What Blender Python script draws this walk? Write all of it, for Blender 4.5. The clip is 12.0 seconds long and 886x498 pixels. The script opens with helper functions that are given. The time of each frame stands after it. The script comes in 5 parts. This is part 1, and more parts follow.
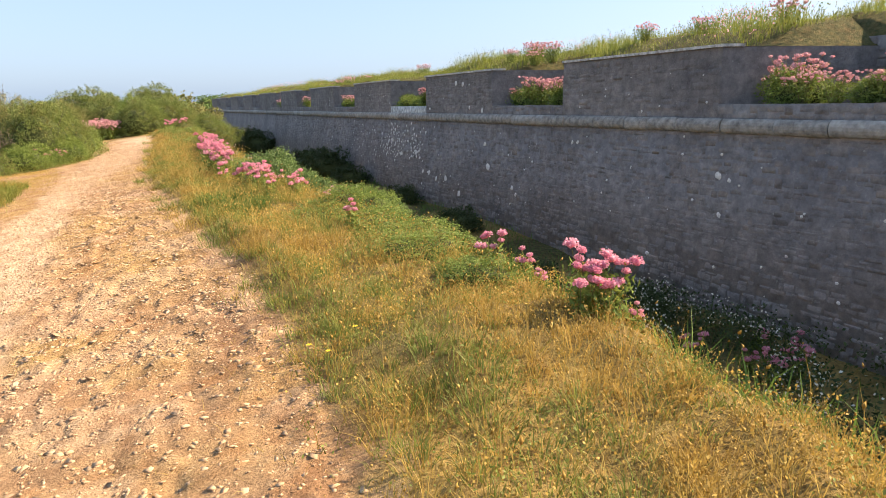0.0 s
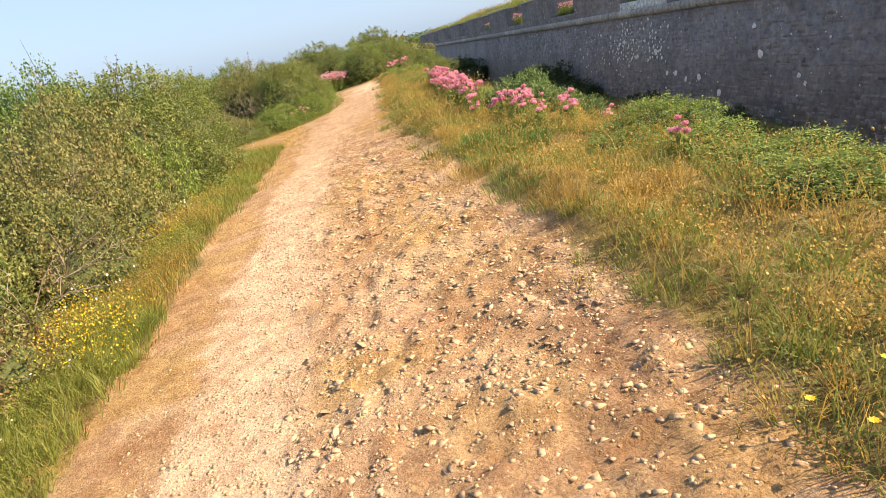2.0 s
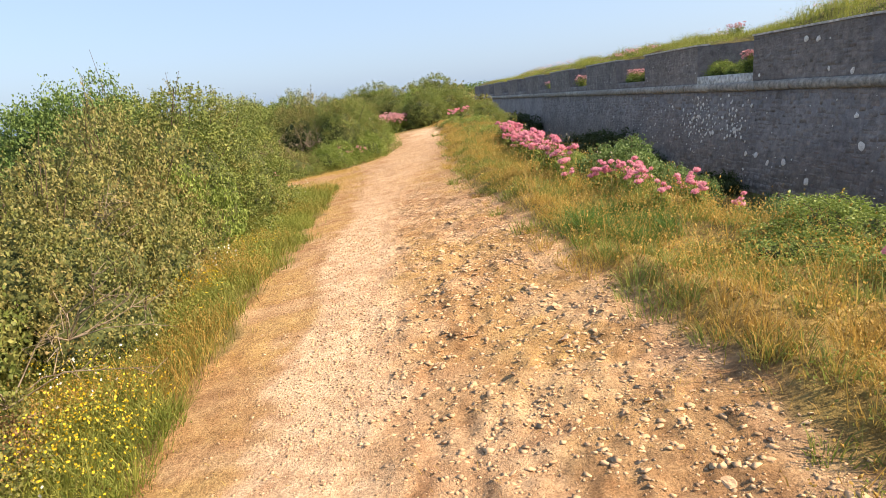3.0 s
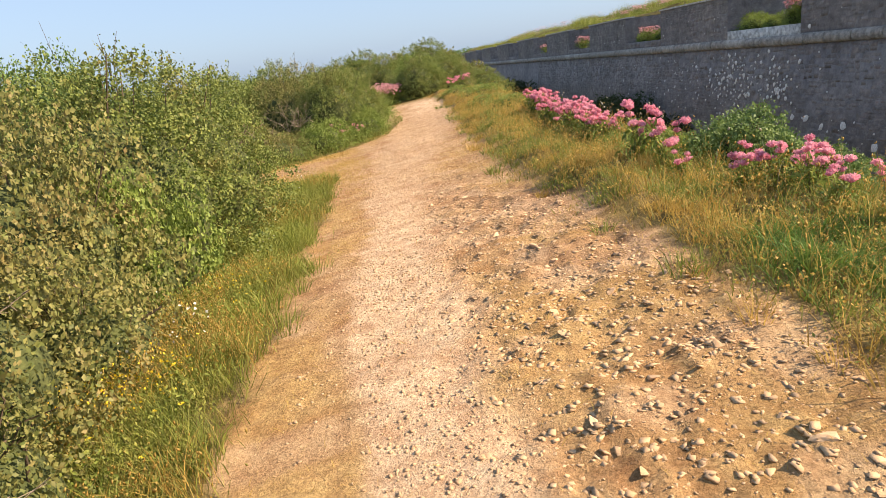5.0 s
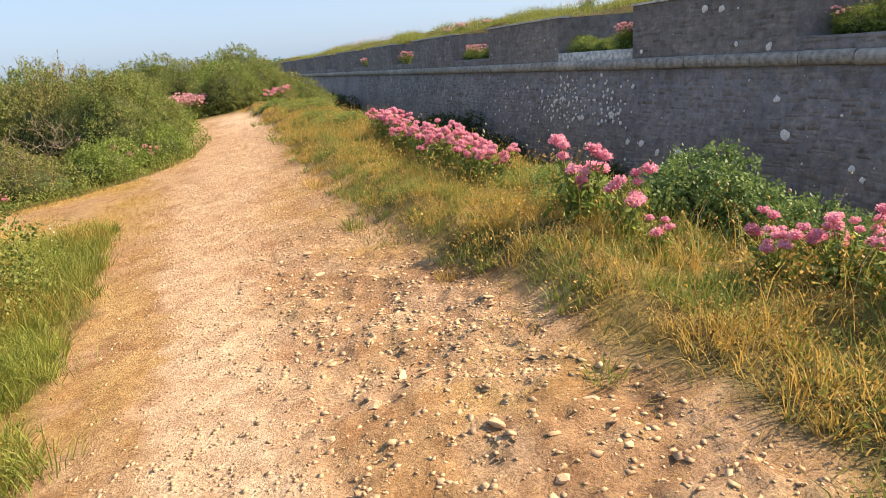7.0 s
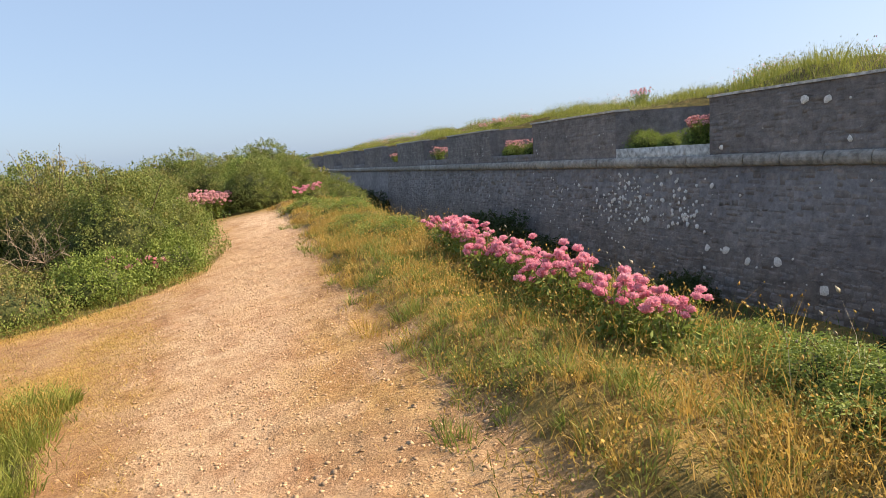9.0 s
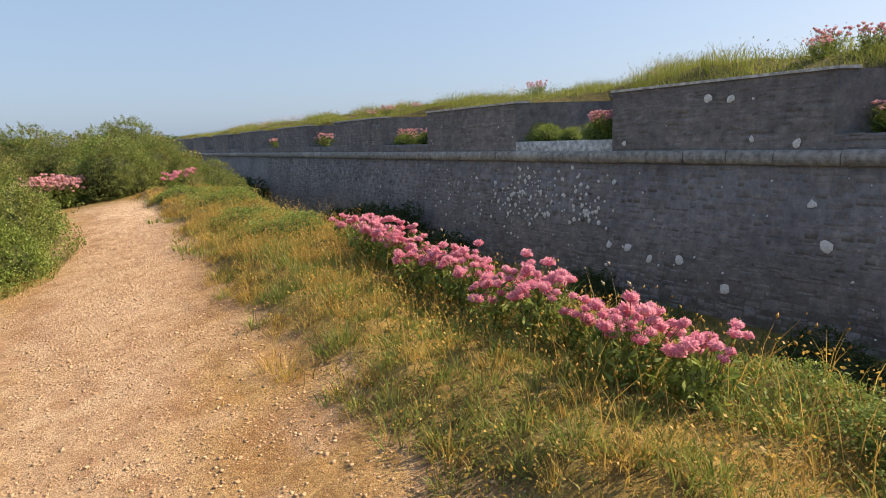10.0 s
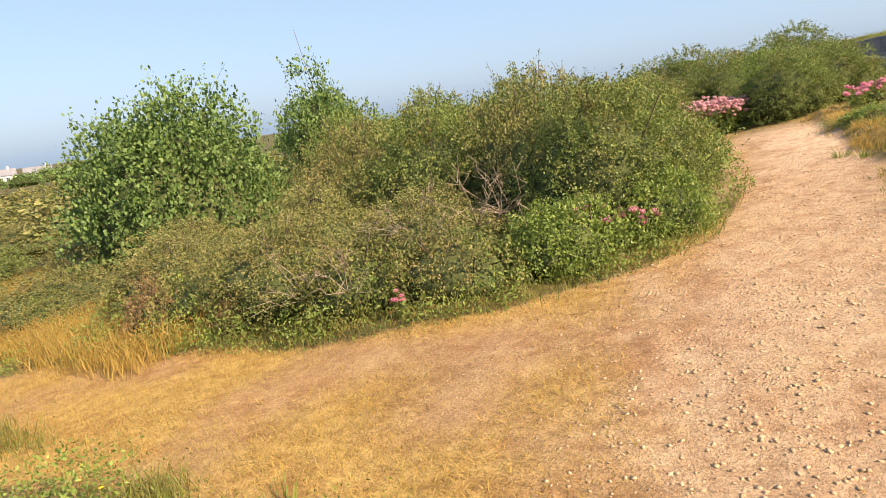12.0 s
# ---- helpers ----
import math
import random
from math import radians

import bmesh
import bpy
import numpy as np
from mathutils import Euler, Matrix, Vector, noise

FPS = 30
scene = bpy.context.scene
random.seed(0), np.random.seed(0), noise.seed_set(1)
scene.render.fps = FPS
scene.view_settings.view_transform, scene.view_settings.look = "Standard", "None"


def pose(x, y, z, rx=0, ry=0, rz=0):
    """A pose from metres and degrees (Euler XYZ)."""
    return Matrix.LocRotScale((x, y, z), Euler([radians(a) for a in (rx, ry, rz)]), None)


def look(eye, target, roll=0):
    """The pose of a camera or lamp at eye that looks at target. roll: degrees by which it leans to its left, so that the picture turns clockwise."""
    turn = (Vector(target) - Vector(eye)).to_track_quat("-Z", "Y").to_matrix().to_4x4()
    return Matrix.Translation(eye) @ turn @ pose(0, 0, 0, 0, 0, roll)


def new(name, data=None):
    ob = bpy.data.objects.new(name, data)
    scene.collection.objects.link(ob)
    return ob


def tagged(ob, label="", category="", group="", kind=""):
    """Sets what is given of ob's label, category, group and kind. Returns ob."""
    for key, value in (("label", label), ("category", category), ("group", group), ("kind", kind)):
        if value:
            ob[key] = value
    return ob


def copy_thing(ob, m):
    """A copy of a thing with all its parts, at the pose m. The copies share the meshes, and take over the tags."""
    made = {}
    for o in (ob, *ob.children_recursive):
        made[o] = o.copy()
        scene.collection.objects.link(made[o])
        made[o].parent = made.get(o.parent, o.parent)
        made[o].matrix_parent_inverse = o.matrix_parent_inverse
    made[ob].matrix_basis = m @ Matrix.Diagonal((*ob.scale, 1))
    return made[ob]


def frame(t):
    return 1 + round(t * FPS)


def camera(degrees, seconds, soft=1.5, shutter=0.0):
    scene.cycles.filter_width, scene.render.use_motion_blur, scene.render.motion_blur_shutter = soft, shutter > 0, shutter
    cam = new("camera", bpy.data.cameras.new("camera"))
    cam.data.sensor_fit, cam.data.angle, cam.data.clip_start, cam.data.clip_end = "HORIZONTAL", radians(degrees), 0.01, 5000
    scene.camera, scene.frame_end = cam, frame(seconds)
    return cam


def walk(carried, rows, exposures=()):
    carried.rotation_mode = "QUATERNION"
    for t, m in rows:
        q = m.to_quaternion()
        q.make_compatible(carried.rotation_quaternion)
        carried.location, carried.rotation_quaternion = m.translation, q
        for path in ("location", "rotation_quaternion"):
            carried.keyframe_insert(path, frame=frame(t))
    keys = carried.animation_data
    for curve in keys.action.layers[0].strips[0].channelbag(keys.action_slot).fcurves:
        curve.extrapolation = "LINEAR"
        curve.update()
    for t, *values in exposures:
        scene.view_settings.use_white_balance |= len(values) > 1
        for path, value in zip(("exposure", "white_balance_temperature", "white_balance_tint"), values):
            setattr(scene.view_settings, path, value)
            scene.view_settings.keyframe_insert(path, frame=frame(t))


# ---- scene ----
cam = camera(70.55, 12.0, soft=0.8)
PATH = [
    (0, (0.000, 0.000, 1.610), (1.711, 3.502, 0.712), -0.62),
    (0.5, (-0.074, 0.313, 1.558), (1.035, 3.953, 0.326), -4.16),
    (1, (-0.131, 0.745, 1.558), (0.531, 4.442, 0.183), -7.96),
    (1.5, (-0.281, 1.247, 1.553), (0.230, 5.035, 0.376), -9.72),
    (2, (-0.392, 1.870, 1.527), (-0.048, 5.657, 0.285), -11.37),
    (2.5, (-0.627, 2.532, 1.570), (-0.475, 6.398, 0.558), -7.48),
    (2.7, (-0.700, 2.810, 1.604), (-0.496, 6.697, 0.686), -4.75),
    (4.3, (-1.177, 4.971, 1.617), (-0.971, 8.807, 0.501), -8.12),
    (4.5, (-1.234, 5.198, 1.651), (-1.093, 9.043, 0.555), -8.69),
    (5, (-1.312, 5.790, 1.598), (-1.031, 9.619, 0.475), -6.81),
    (5.5, (-1.298, 6.351, 1.592), (-0.364, 9.995, 0.232), -4.00),
    (6, (-1.311, 6.968, 1.617), (-0.214, 10.603, 0.360), -3.99),
    (6.5, (-1.246, 7.591, 1.601), (0.284, 11.079, 0.380), -3.27),
    (7, (-1.242, 8.269, 1.604), (0.152, 11.837, 0.454), -4.13),
    (7.2, (-1.254, 8.560, 1.590), (0.096, 12.124, 0.373), -2.58),
    (8.8, (-1.043, 10.618, 1.590), (0.195, 14.339, 0.805), -3.32),
    (9, (-1.025, 10.856, 1.666), (0.341, 14.571, 1.089), -3.90),
    (9.5, (-1.024, 11.489, 1.716), (0.735, 15.054, 1.270), -2.34),
    (10, (-0.987, 12.122, 1.692), (1.063, 15.488, 1.006), -2.00),
    (10.5, (-1.060, 12.887, 1.655), (0.576, 16.413, 0.711), -3.60),
    (11, (-1.134, 13.497, 1.611), (-0.097, 17.215, 0.560), -4.96),
    (11.5, (-1.228, 14.047, 1.687), (-1.894, 17.885, 0.778), -8.14),
    (12, (-1.240, 14.659, 1.715), (-2.816, 18.233, 0.853), -7.72),
]
walk(cam, [(t, look(eye, target, roll)) for t, eye, target, roll in PATH], exposures=[(t, e + 0.18, 7000, 16) for t, e in ((0, 1.2), (1.0, 1.2), (2.5, 1.1), (4.5, 1.0), (5.5, 0.95), (7.0, 1.05), (8.0, 1.0), (9.0, 0.9), (9.5, 0.68), (10.5, 0.76), (11.2, 0.9), (12, 1.0))])

# ---- light: afternoon sun from beyond the wall, pale blue sky ----
SUN_EL, SUN_AZ = 38.0, 104.0          # degrees; azimuth from +y towards +x
world = bpy.data.worlds.new("sky")
scene.world = world
world.use_nodes = True
wn = world.node_tree
sky = wn.nodes.new("ShaderNodeTexSky")
sky.sky_type, sky.sun_disc = "NISHITA", False
sky.sun_elevation, sky.sun_rotation = radians(SUN_EL), radians(SUN_AZ)
sky.air_density, sky.dust_density, sky.ozone_density = 1.0, 2.0, 3.0
haze = wn.nodes.new("ShaderNodeMix")
haze.data_type = "RGBA"
haze.inputs[0].default_value, haze.inputs[7].default_value = 0.48, (3.4, 5.1, 7.4, 1)   # thin summer haze over a clear sky
wn.links.new(sky.outputs[0], haze.inputs[6])
wn.links.new(haze.outputs[2], wn.nodes["Background"].inputs[0])
wn.nodes["Background"].inputs[1].default_value = 0.077
sun = new("sun", bpy.data.lights.new("sun", "SUN"))
sun.data.energy, sun.data.angle, sun.data.color = 5.0, radians(0.6), (1.0, 0.84, 0.62)
to_sun = Vector((math.sin(radians(SUN_AZ)) * math.cos(radians(SUN_EL)), math.cos(radians(SUN_AZ)) * math.cos(radians(SUN_EL)), math.sin(radians(SUN_EL))))
sun.matrix_world = look(to_sun * 60, (0, 0, 0))


# ---- materials ----
def material(name, rough=0.9):
    m = bpy.data.materials.new(name)
    m.use_nodes = True
    nt = m.node_tree
    b = nt.nodes["Principled BSDF"]
    b.inputs["Roughness"].default_value = rough
    b.inputs["Specular IOR Level"].default_value = 0.25
    return m, nt, b


def ramp(nt, fac, stops):
    r = nt.nodes.new("ShaderNodeValToRGB")
    e = r.color_ramp.elements
    while len(e) < len(stops):
        e.new(0.5)
    for el, (p, c) in zip(e, stops):
        el.position, el.color = p, (*c, 1)
    nt.links.new(fac, r.inputs[0])
    return r.outputs[0]


def noise_out(nt, scale, detail=6, rough=0.6, vec=None):
    if vec is None:
        vec = nt.nodes.new("ShaderNodeNewGeometry").outputs["Position"]
    n = nt.nodes.new("ShaderNodeTexNoise")
    n.inputs["Scale"].default_value, n.inputs["Detail"].default_value, n.inputs["Roughness"].default_value = scale, detail, rough
    nt.links.new(vec, n.inputs["Vector"])
    return n.outputs[0]


def mix(nt, fac, a, b, mode="MIX"):
    n = nt.nodes.new("ShaderNodeMix")
    n.data_type, n.blend_type = "RGBA", mode
    for sock, v in ((n.inputs[0], fac), (n.inputs[6], a), (n.inputs[7], b)):
        if isinstance(v, (int, float)):
            sock.default_value = v
        elif isinstance(v, tuple):
            sock.default_value = (*v, 1)
        else:
            nt.links.new(v, sock)
    return n.outputs[2]


def bump(nt, b, height, strength=0.5, dist=0.02):
    n = nt.nodes.new("ShaderNodeBump")
    n.inputs["Strength"].default_value, n.inputs["Distance"].default_value = strength, dist
    nt.links.new(height, n.inputs["Height"])
    nt.links.new(n.outputs[0], b.inputs["Normal"])


def leaf_material(name, stops, translucent=0.3, patch=0.6, rough=0.55, fleck=None):
    """Foliage: colour from leaf to leaf, from sprig to sprig and in broad patches, with light shining through."""
    m, nt, b = material(name, rough)
    rnd = nt.nodes.new("ShaderNodeNewGeometry").outputs["Random Per Island"]
    col = ramp(nt, rnd, stops)
    col = mix(nt, 0.3, col, ramp(nt, noise_out(nt, patch, 3), [(0.3, stops[0][1]), (0.7, stops[-2][1])]))
    col = mix(nt, 0.4, col, ramp(nt, noise_out(nt, 5.5, 3), [(0.35, stops[0][1]), (0.68, stops[-1][1])]))
    if fleck:
        mask = ramp(nt, noise_out(nt, 1.7, 5, 0.7), [(0.52, (0, 0, 0)), (0.70, (0.6, 0.6, 0.6))])
        col = mix(nt, mask, col, ramp(nt, rnd, [(0.0, tuple(v * 0.55 for v in fleck)), (1.0, fleck)]))
    nt.links.new(col, b.inputs["Base Color"])
    tr = nt.nodes.new("ShaderNodeBsdfTranslucent")
    nt.links.new(col, tr.inputs[0])
    ms = nt.nodes.new("ShaderNodeMixShader")
    ms.inputs[0].default_value = translucent
    nt.links.new(b.outputs[0], ms.inputs[1])
    nt.links.new(tr.outputs[0], ms.inputs[2])
    nt.links.new(ms.outputs[0], nt.nodes["Material Output"].inputs[0])
    return m


def plain_material(name, c1, c2, scale=6.0, rough=0.9, bump_scale=40.0, bump_strength=0.4, by_object=False, by_island=False, tone_mix=0.5):
    m, nt, b = material(name, rough)
    col = ramp(nt, noise_out(nt, scale), [(0.3, c1), (0.7, c2)])
    if by_object or by_island:
        r = nt.nodes.new("ShaderNodeObjectInfo").outputs["Random"] if by_object else nt.nodes.new("ShaderNodeNewGeometry").outputs["Random Per Island"]
        col = mix(nt, tone_mix, col, ramp(nt, r, [(0.0, tuple(v * 0.6 for v in c1)), (0.5, c1), (1.0, tuple(min(1, v * 1.25) for v in c2))]))
    nt.links.new(col, b.inputs["Base Color"])
    bump(nt, b, noise_out(nt, bump_scale), bump_strength, 0.01)
    return m


def ground_material():
    """Turf, worn earth and a pale gravel track, laid by two masks stored on the sheet."""
    m, nt, b = material("ground", 0.95)
    masks = []
    for key in ("track", "worn", "straw", "soil"):
        a = nt.nodes.new("ShaderNodeAttribute")
        a.attribute_name = key
        masks.append(a.outputs["Fac"])
    fine, mid, broad = noise_out(nt, 55, 5, 0.7), noise_out(nt, 9, 6, 0.65), noise_out(nt, 1.1, 4)
    turf = ramp(nt, mid, [(0.3, (0.05, 0.06, 0.02)), (0.5, (0.11, 0.105, 0.035)), (0.7, (0.20, 0.15, 0.06))])
    earth = ramp(nt, mid, [(0.28, (0.22, 0.115, 0.058)), (0.5, (0.38, 0.235, 0.122)), (0.72, (0.53, 0.37, 0.21))])
    earth = mix(nt, 0.45, earth, ramp(nt, broad, [(0.35, (0.41, 0.22, 0.11)), (0.65, (0.51, 0.355, 0.195))]))
    straw = ramp(nt, mid, [(0.3, (0.36, 0.22, 0.07)), (0.7, (0.64, 0.44, 0.14))])
    track = ramp(nt, mid, [(0.25, (0.49, 0.325, 0.195)), (0.5, (0.65, 0.47, 0.31)), (0.75, (0.74, 0.575, 0.40))])
    earth = mix(nt, masks[3], earth, ramp(nt, mid, [(0.28, (0.14, 0.075, 0.042)), (0.5, (0.27, 0.155, 0.085)), (0.72, (0.40, 0.26, 0.15))]))
    col = mix(nt, masks[1], turf, earth)
    col = mix(nt, masks[2], col, straw)
    col = mix(nt, masks[0], col, track)
    col = mix(nt, 0.5, col, ramp(nt, fine, [(0.34, (0.2, 0.16, 0.12)), (0.6, (1, 1, 1))]), "MULTIPLY")
    damp = ramp(nt, noise_out(nt, 3.3, 7, 0.72), [(0.36, (0.62, 0.46, 0.36)), (0.54, (1, 1, 1))])
    col = mix(nt, 0.55, col, damp, "MULTIPLY")
    nt.links.new(col, b.inputs["Base Color"])
    flakes = []
    for scale in (26, 58):
        cell = nt.nodes.new("ShaderNodeTexVoronoi")
        cell.inputs["Scale"].default_value = scale
        nt.links.new(nt.nodes.new("ShaderNodeNewGeometry").outputs["Position"], cell.inputs["Vector"])
        flakes.append(cell.outputs["Color"])
    relief = mix(nt, 0.5, mix(nt, 0.5, flakes[0], flakes[1]), mix(nt, 0.5, fine, noise_out(nt, 17, 8, 0.75)))
    bump(nt, b, relief, 1.0, 0.06)
    return m


M_GROUND = ground_material()
M_DRY = leaf_material("dry_grass", [(0.0, (0.32, 0.19, 0.04)), (0.35, (0.54, 0.35, 0.085)), (0.7, (0.68, 0.49, 0.16)), (1.0, (0.34, 0.27, 0.07))], 0.45)
M_GREEN = leaf_material("green_grass", [(0.0, (0.10, 0.13, 0.025)), (0.5, (0.20, 0.21, 0.045)), (1.0, (0.36, 0.30, 0.08))], 0.35)
M_GRASS2 = leaf_material("strip_grass", [(0.0, (0.12, 0.17, 0.03)), (0.5, (0.23, 0.28, 0.055)), (1.0, (0.40, 0.38, 0.09))], 0.4)
M_BROWN = leaf_material("dead_gorse", [(0.0, (0.16, 0.09, 0.04)), (0.5, (0.28, 0.17, 0.08)), (1.0, (0.38, 0.26, 0.14))], 0.2)
M_LUSH = leaf_material("lush_grass", [(0.0, (0.05, 0.11, 0.02)), (0.5, (0.10, 0.20, 0.035)), (1.0, (0.20, 0.30, 0.06))], 0.4)
M_HAW = leaf_material("hawthorn_leaves", [(0.0, (0.05, 0.085, 0.02)), (0.5, (0.15, 0.205, 0.045)), (1.0, (0.36, 0.40, 0.11))], 0.32, fleck=(0.34, 0.20, 0.09))
M_GORSE = leaf_material("gorse_spines", [(0.0, (0.065, 0.095, 0.025)), (0.5, (0.18, 0.215, 0.055)), (0.9, (0.30, 0.32, 0.09)), (1.0, (0.40, 0.29, 0.13))], 0.3, fleck=(0.36, 0.23, 0.10))
M_BRIGHT = leaf_material("bramble_leaves", [(0.0, (0.07, 0.12, 0.022)), (0.5, (0.19, 0.27, 0.05)), (1.0, (0.38, 0.45, 0.12))], 0.35)
M_TREE = leaf_material("tree_leaves", [(0.0, (0.045, 0.095, 0.022)), (0.5, (0.12, 0.205, 0.05)), (1.0, (0.27, 0.36, 0.11))], 0.3)
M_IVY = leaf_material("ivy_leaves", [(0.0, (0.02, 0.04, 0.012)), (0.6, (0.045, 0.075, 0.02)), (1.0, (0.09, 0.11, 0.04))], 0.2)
M_MALLOW = leaf_material("samphire_leaves", [(0.0, (0.06, 0.11, 0.032)), (0.5, (0.14, 0.22, 0.06)), (1.0, (0.28, 0.37, 0.13))], 0.3)
M_PINK = leaf_material("valerian_petals", [(0.0, (0.62, 0.20, 0.29)), (0.5, (0.84, 0.37, 0.48)), (1.0, (0.92, 0.60, 0.67))], 0.45)
M_FADED = leaf_material("faded_petals", [(0.0, (0.54, 0.23, 0.27)), (0.5, (0.72, 0.38, 0.42)), (1.0, (0.82, 0.56, 0.56))], 0.4)
M_GOLD = leaf_material("golden_capsules", [(0.0, (0.32, 0.19, 0.04)), (0.5, (0.52, 0.34, 0.07)), (1.0, (0.68, 0.50, 0.15))], 0.4)
M_HERB = leaf_material("bank_herbs", [(0.0, (0.10, 0.15, 0.03)), (0.5, (0.20, 0.25, 0.05)), (1.0, (0.36, 0.36, 0.10))], 0.4)
M_WHITE = leaf_material("white_petals", [(0.0, (0.60, 0.58, 0.48)), (1.0, (0.85, 0.84, 0.78))], 0.3)
M_WHITE2 = leaf_material("pale_grass_heads", [(0.0, (0.30, 0.27, 0.18)), (1.0, (0.62, 0.58, 0.46))], 0.35)
M_YELLOW = leaf_material("yellow_petals", [(0.0, (0.65, 0.42, 0.02)), (1.0, (0.85, 0.66, 0.06))], 0.3)
M_STEM = leaf_material("stems", [(0.0, (0.10, 0.13, 0.04)), (1.0, (0.24, 0.20, 0.09))], 0.1)
M_TWIG = plain_material("dead_twigs", (0.17, 0.13, 0.09), (0.34, 0.28, 0.21), 8)
M_BARK = plain_material("bark", (0.06, 0.045, 0.03), (0.14, 0.10, 0.07), 10)
# near-black green: the shade deep inside a crown, put into the colour
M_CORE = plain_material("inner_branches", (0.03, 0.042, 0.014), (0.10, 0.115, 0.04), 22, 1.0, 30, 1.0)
def masonry_material(name, single=False):
    """Old rubble walling: mottled dark grey stone with broad damp stains and pale specks."""
    m, nt, b = material(name, 0.93)
    col = ramp(nt, noise_out(nt, 4.5, 8, 0.72), [(0.3, (0.13, 0.118, 0.118)), (0.5, (0.235, 0.215, 0.21)), (0.72, (0.37, 0.335, 0.315))])
    tint = nt.nodes.new("ShaderNodeObjectInfo").outputs["Random"] if single else nt.nodes.new("ShaderNodeNewGeometry").outputs["Random Per Island"]
    col = mix(nt, 0.16, col, ramp(nt, tint, [(0.0, (0.10, 0.09, 0.09)), (0.6, (0.20, 0.18, 0.17)), (1.0, (0.36, 0.31, 0.28))]))
    col = mix(nt, 0.6, col, ramp(nt, noise_out(nt, 0.55, 6, 0.65), [(0.35, (0.55, 0.55, 0.58)), (0.6, (1, 1, 1))]), "MULTIPLY")
    specks = ramp(nt, noise_out(nt, 13, 3, 0.6), [(0.66, (0, 0, 0)), (0.74, (0.5, 0.5, 0.5))])
    col = mix(nt, specks, col, (0.42, 0.40, 0.38))
    nt.links.new(col, b.inputs["Base Color"])
    bump(nt, b, noise_out(nt, 14, 8, 0.7), 1.0, 0.03)
    return m


M_MORTAR = masonry_material("mortar")
M_STONE = masonry_material("rubble_stone")
M_STONE_OB = masonry_material("rubble_stone_single", True)
M_CORDON = plain_material("cordon_stone", (0.15, 0.14, 0.13), (0.46, 0.43, 0.39), 7.0, 0.9, 30, 0.9, by_object=True, tone_mix=0.2)
M_PALE = plain_material("pale_limestone", (0.20, 0.19, 0.175), (0.72, 0.70, 0.66), 7.0, 0.9, 30, 0.6)
M_LICHEN = plain_material("white_lichen", (0.50, 0.48, 0.46), (0.78, 0.76, 0.73), 30.0, 0.95, 60, 0.5)
M_PEBBLE = plain_material("limestone_gravel", (0.40, 0.255, 0.145), (0.55, 0.38, 0.23), 12.0, 0.9, 40, 0.5, by_island=True, tone_mix=0.35)
M_ROCK = plain_material("path_stone", (0.46, 0.29, 0.165), (0.61, 0.43, 0.27), 14.0, 0.9, 40, 0.6, by_object=True)
M_RENDER = plain_material("white_render", (0.70, 0.69, 0.66), (0.8, 0.8, 0.78), 0.6)
M_SLATE = plain_material("roof_slate", (0.16, 0.16, 0.18), (0.26, 0.25, 0.26), 1.0)
M_WOOD = plain_material("weathered_wood", (0.24, 0.20, 0.16), (0.40, 0.35, 0.29), 8.0)
M_GLASS = plain_material("window_dark", (0.03, 0.035, 0.045), (0.05, 0.06, 0.07), 1.0, 0.2)


# ---- mesh helpers ----
rng = np.random.default_rng(7)


def fast_mesh(name, v, f, mat=None, smooth=False):
    v, f = np.asarray(v, np.float32), np.asarray(f, np.int32)
    me = bpy.data.meshes.new(name)
    me.vertices.add(len(v))
    me.vertices.foreach_set("co", v.ravel())
    me.loops.add(f.size)
    me.loops.foreach_set("vertex_index", f.ravel())
    me.polygons.add(len(f))
    me.polygons.foreach_set("loop_start", np.arange(0, f.size, f.shape[1], dtype=np.int32))
    if smooth:
        me.polygons.foreach_set("use_smooth", np.ones(len(f), dtype=bool))
    me.update(calc_edges=True)
    if mat:
        me.materials.append(mat)
    return me


def part(name, bm, mat, parent, label=""):
    """One mesh object under a thing or a part; bm is a bmesh or a mesh."""
    me = bm
    if isinstance(bm, bmesh.types.BMesh):
        me = bpy.data.meshes.new(name)
        bm.to_mesh(me)
        bm.free()
    if mat and not me.materials:
        me.materials.append(mat)
    ob = new(name, me)
    ob.parent = parent
    return tagged(ob, label)


def thing(name, m, label, category, group=""):
    ob = new(name)
    ob.empty_display_size = 0.1
    ob.matrix_world = m
    return tagged(ob, label, category, group)


def vnoise(x, y, scale, seed=0):
    """Smooth value noise in -1 to 1 on arrays."""
    r = np.random.default_rng(seed).uniform(-1, 1, (256, 256))
    u, v = np.asarray(x) / scale, np.asarray(y) / scale
    i, j = np.floor(u).astype(int), np.floor(v).astype(int)
    a, b = u - i, v - j
    a, b = a * a * (3 - 2 * a), b * b * (3 - 2 * b)
    q = lambda di, dj: r[(i + di) % 256, (j + dj) % 256]
    return (q(0, 0) * (1 - a) + q(1, 0) * a) * (1 - b) + (q(0, 1) * (1 - a) + q(1, 1) * a) * b


def step(a, b, x):
    t = np.clip((x - a) / (b - a), 0, 1)
    return t * t * (3 - 2 * t)


# ---- plan ----
def left_edge(y):
    return np.interp(y, [-6, 6, 10, 14, 16], [-2.5, -2.4, -2.22, -2.2, -2.25])


def pale_edge(y):
    return np.interp(y, [-6, 4, 9, 14, 18, 21, 23, 26], [-1.75, -1.72, -1.68, -1.6, -1.55, -1.15, -0.6, -0.35])


def right_edge(y):
    return np.interp(y, [-6, 2, 4, 6, 8, 11, 14, 17, 20, 25, 28], [0.65, 0.72, 0.85, 0.75, 0.5, 0.36, 0.24, 0.36, 0.48, 0.68, 0.7])


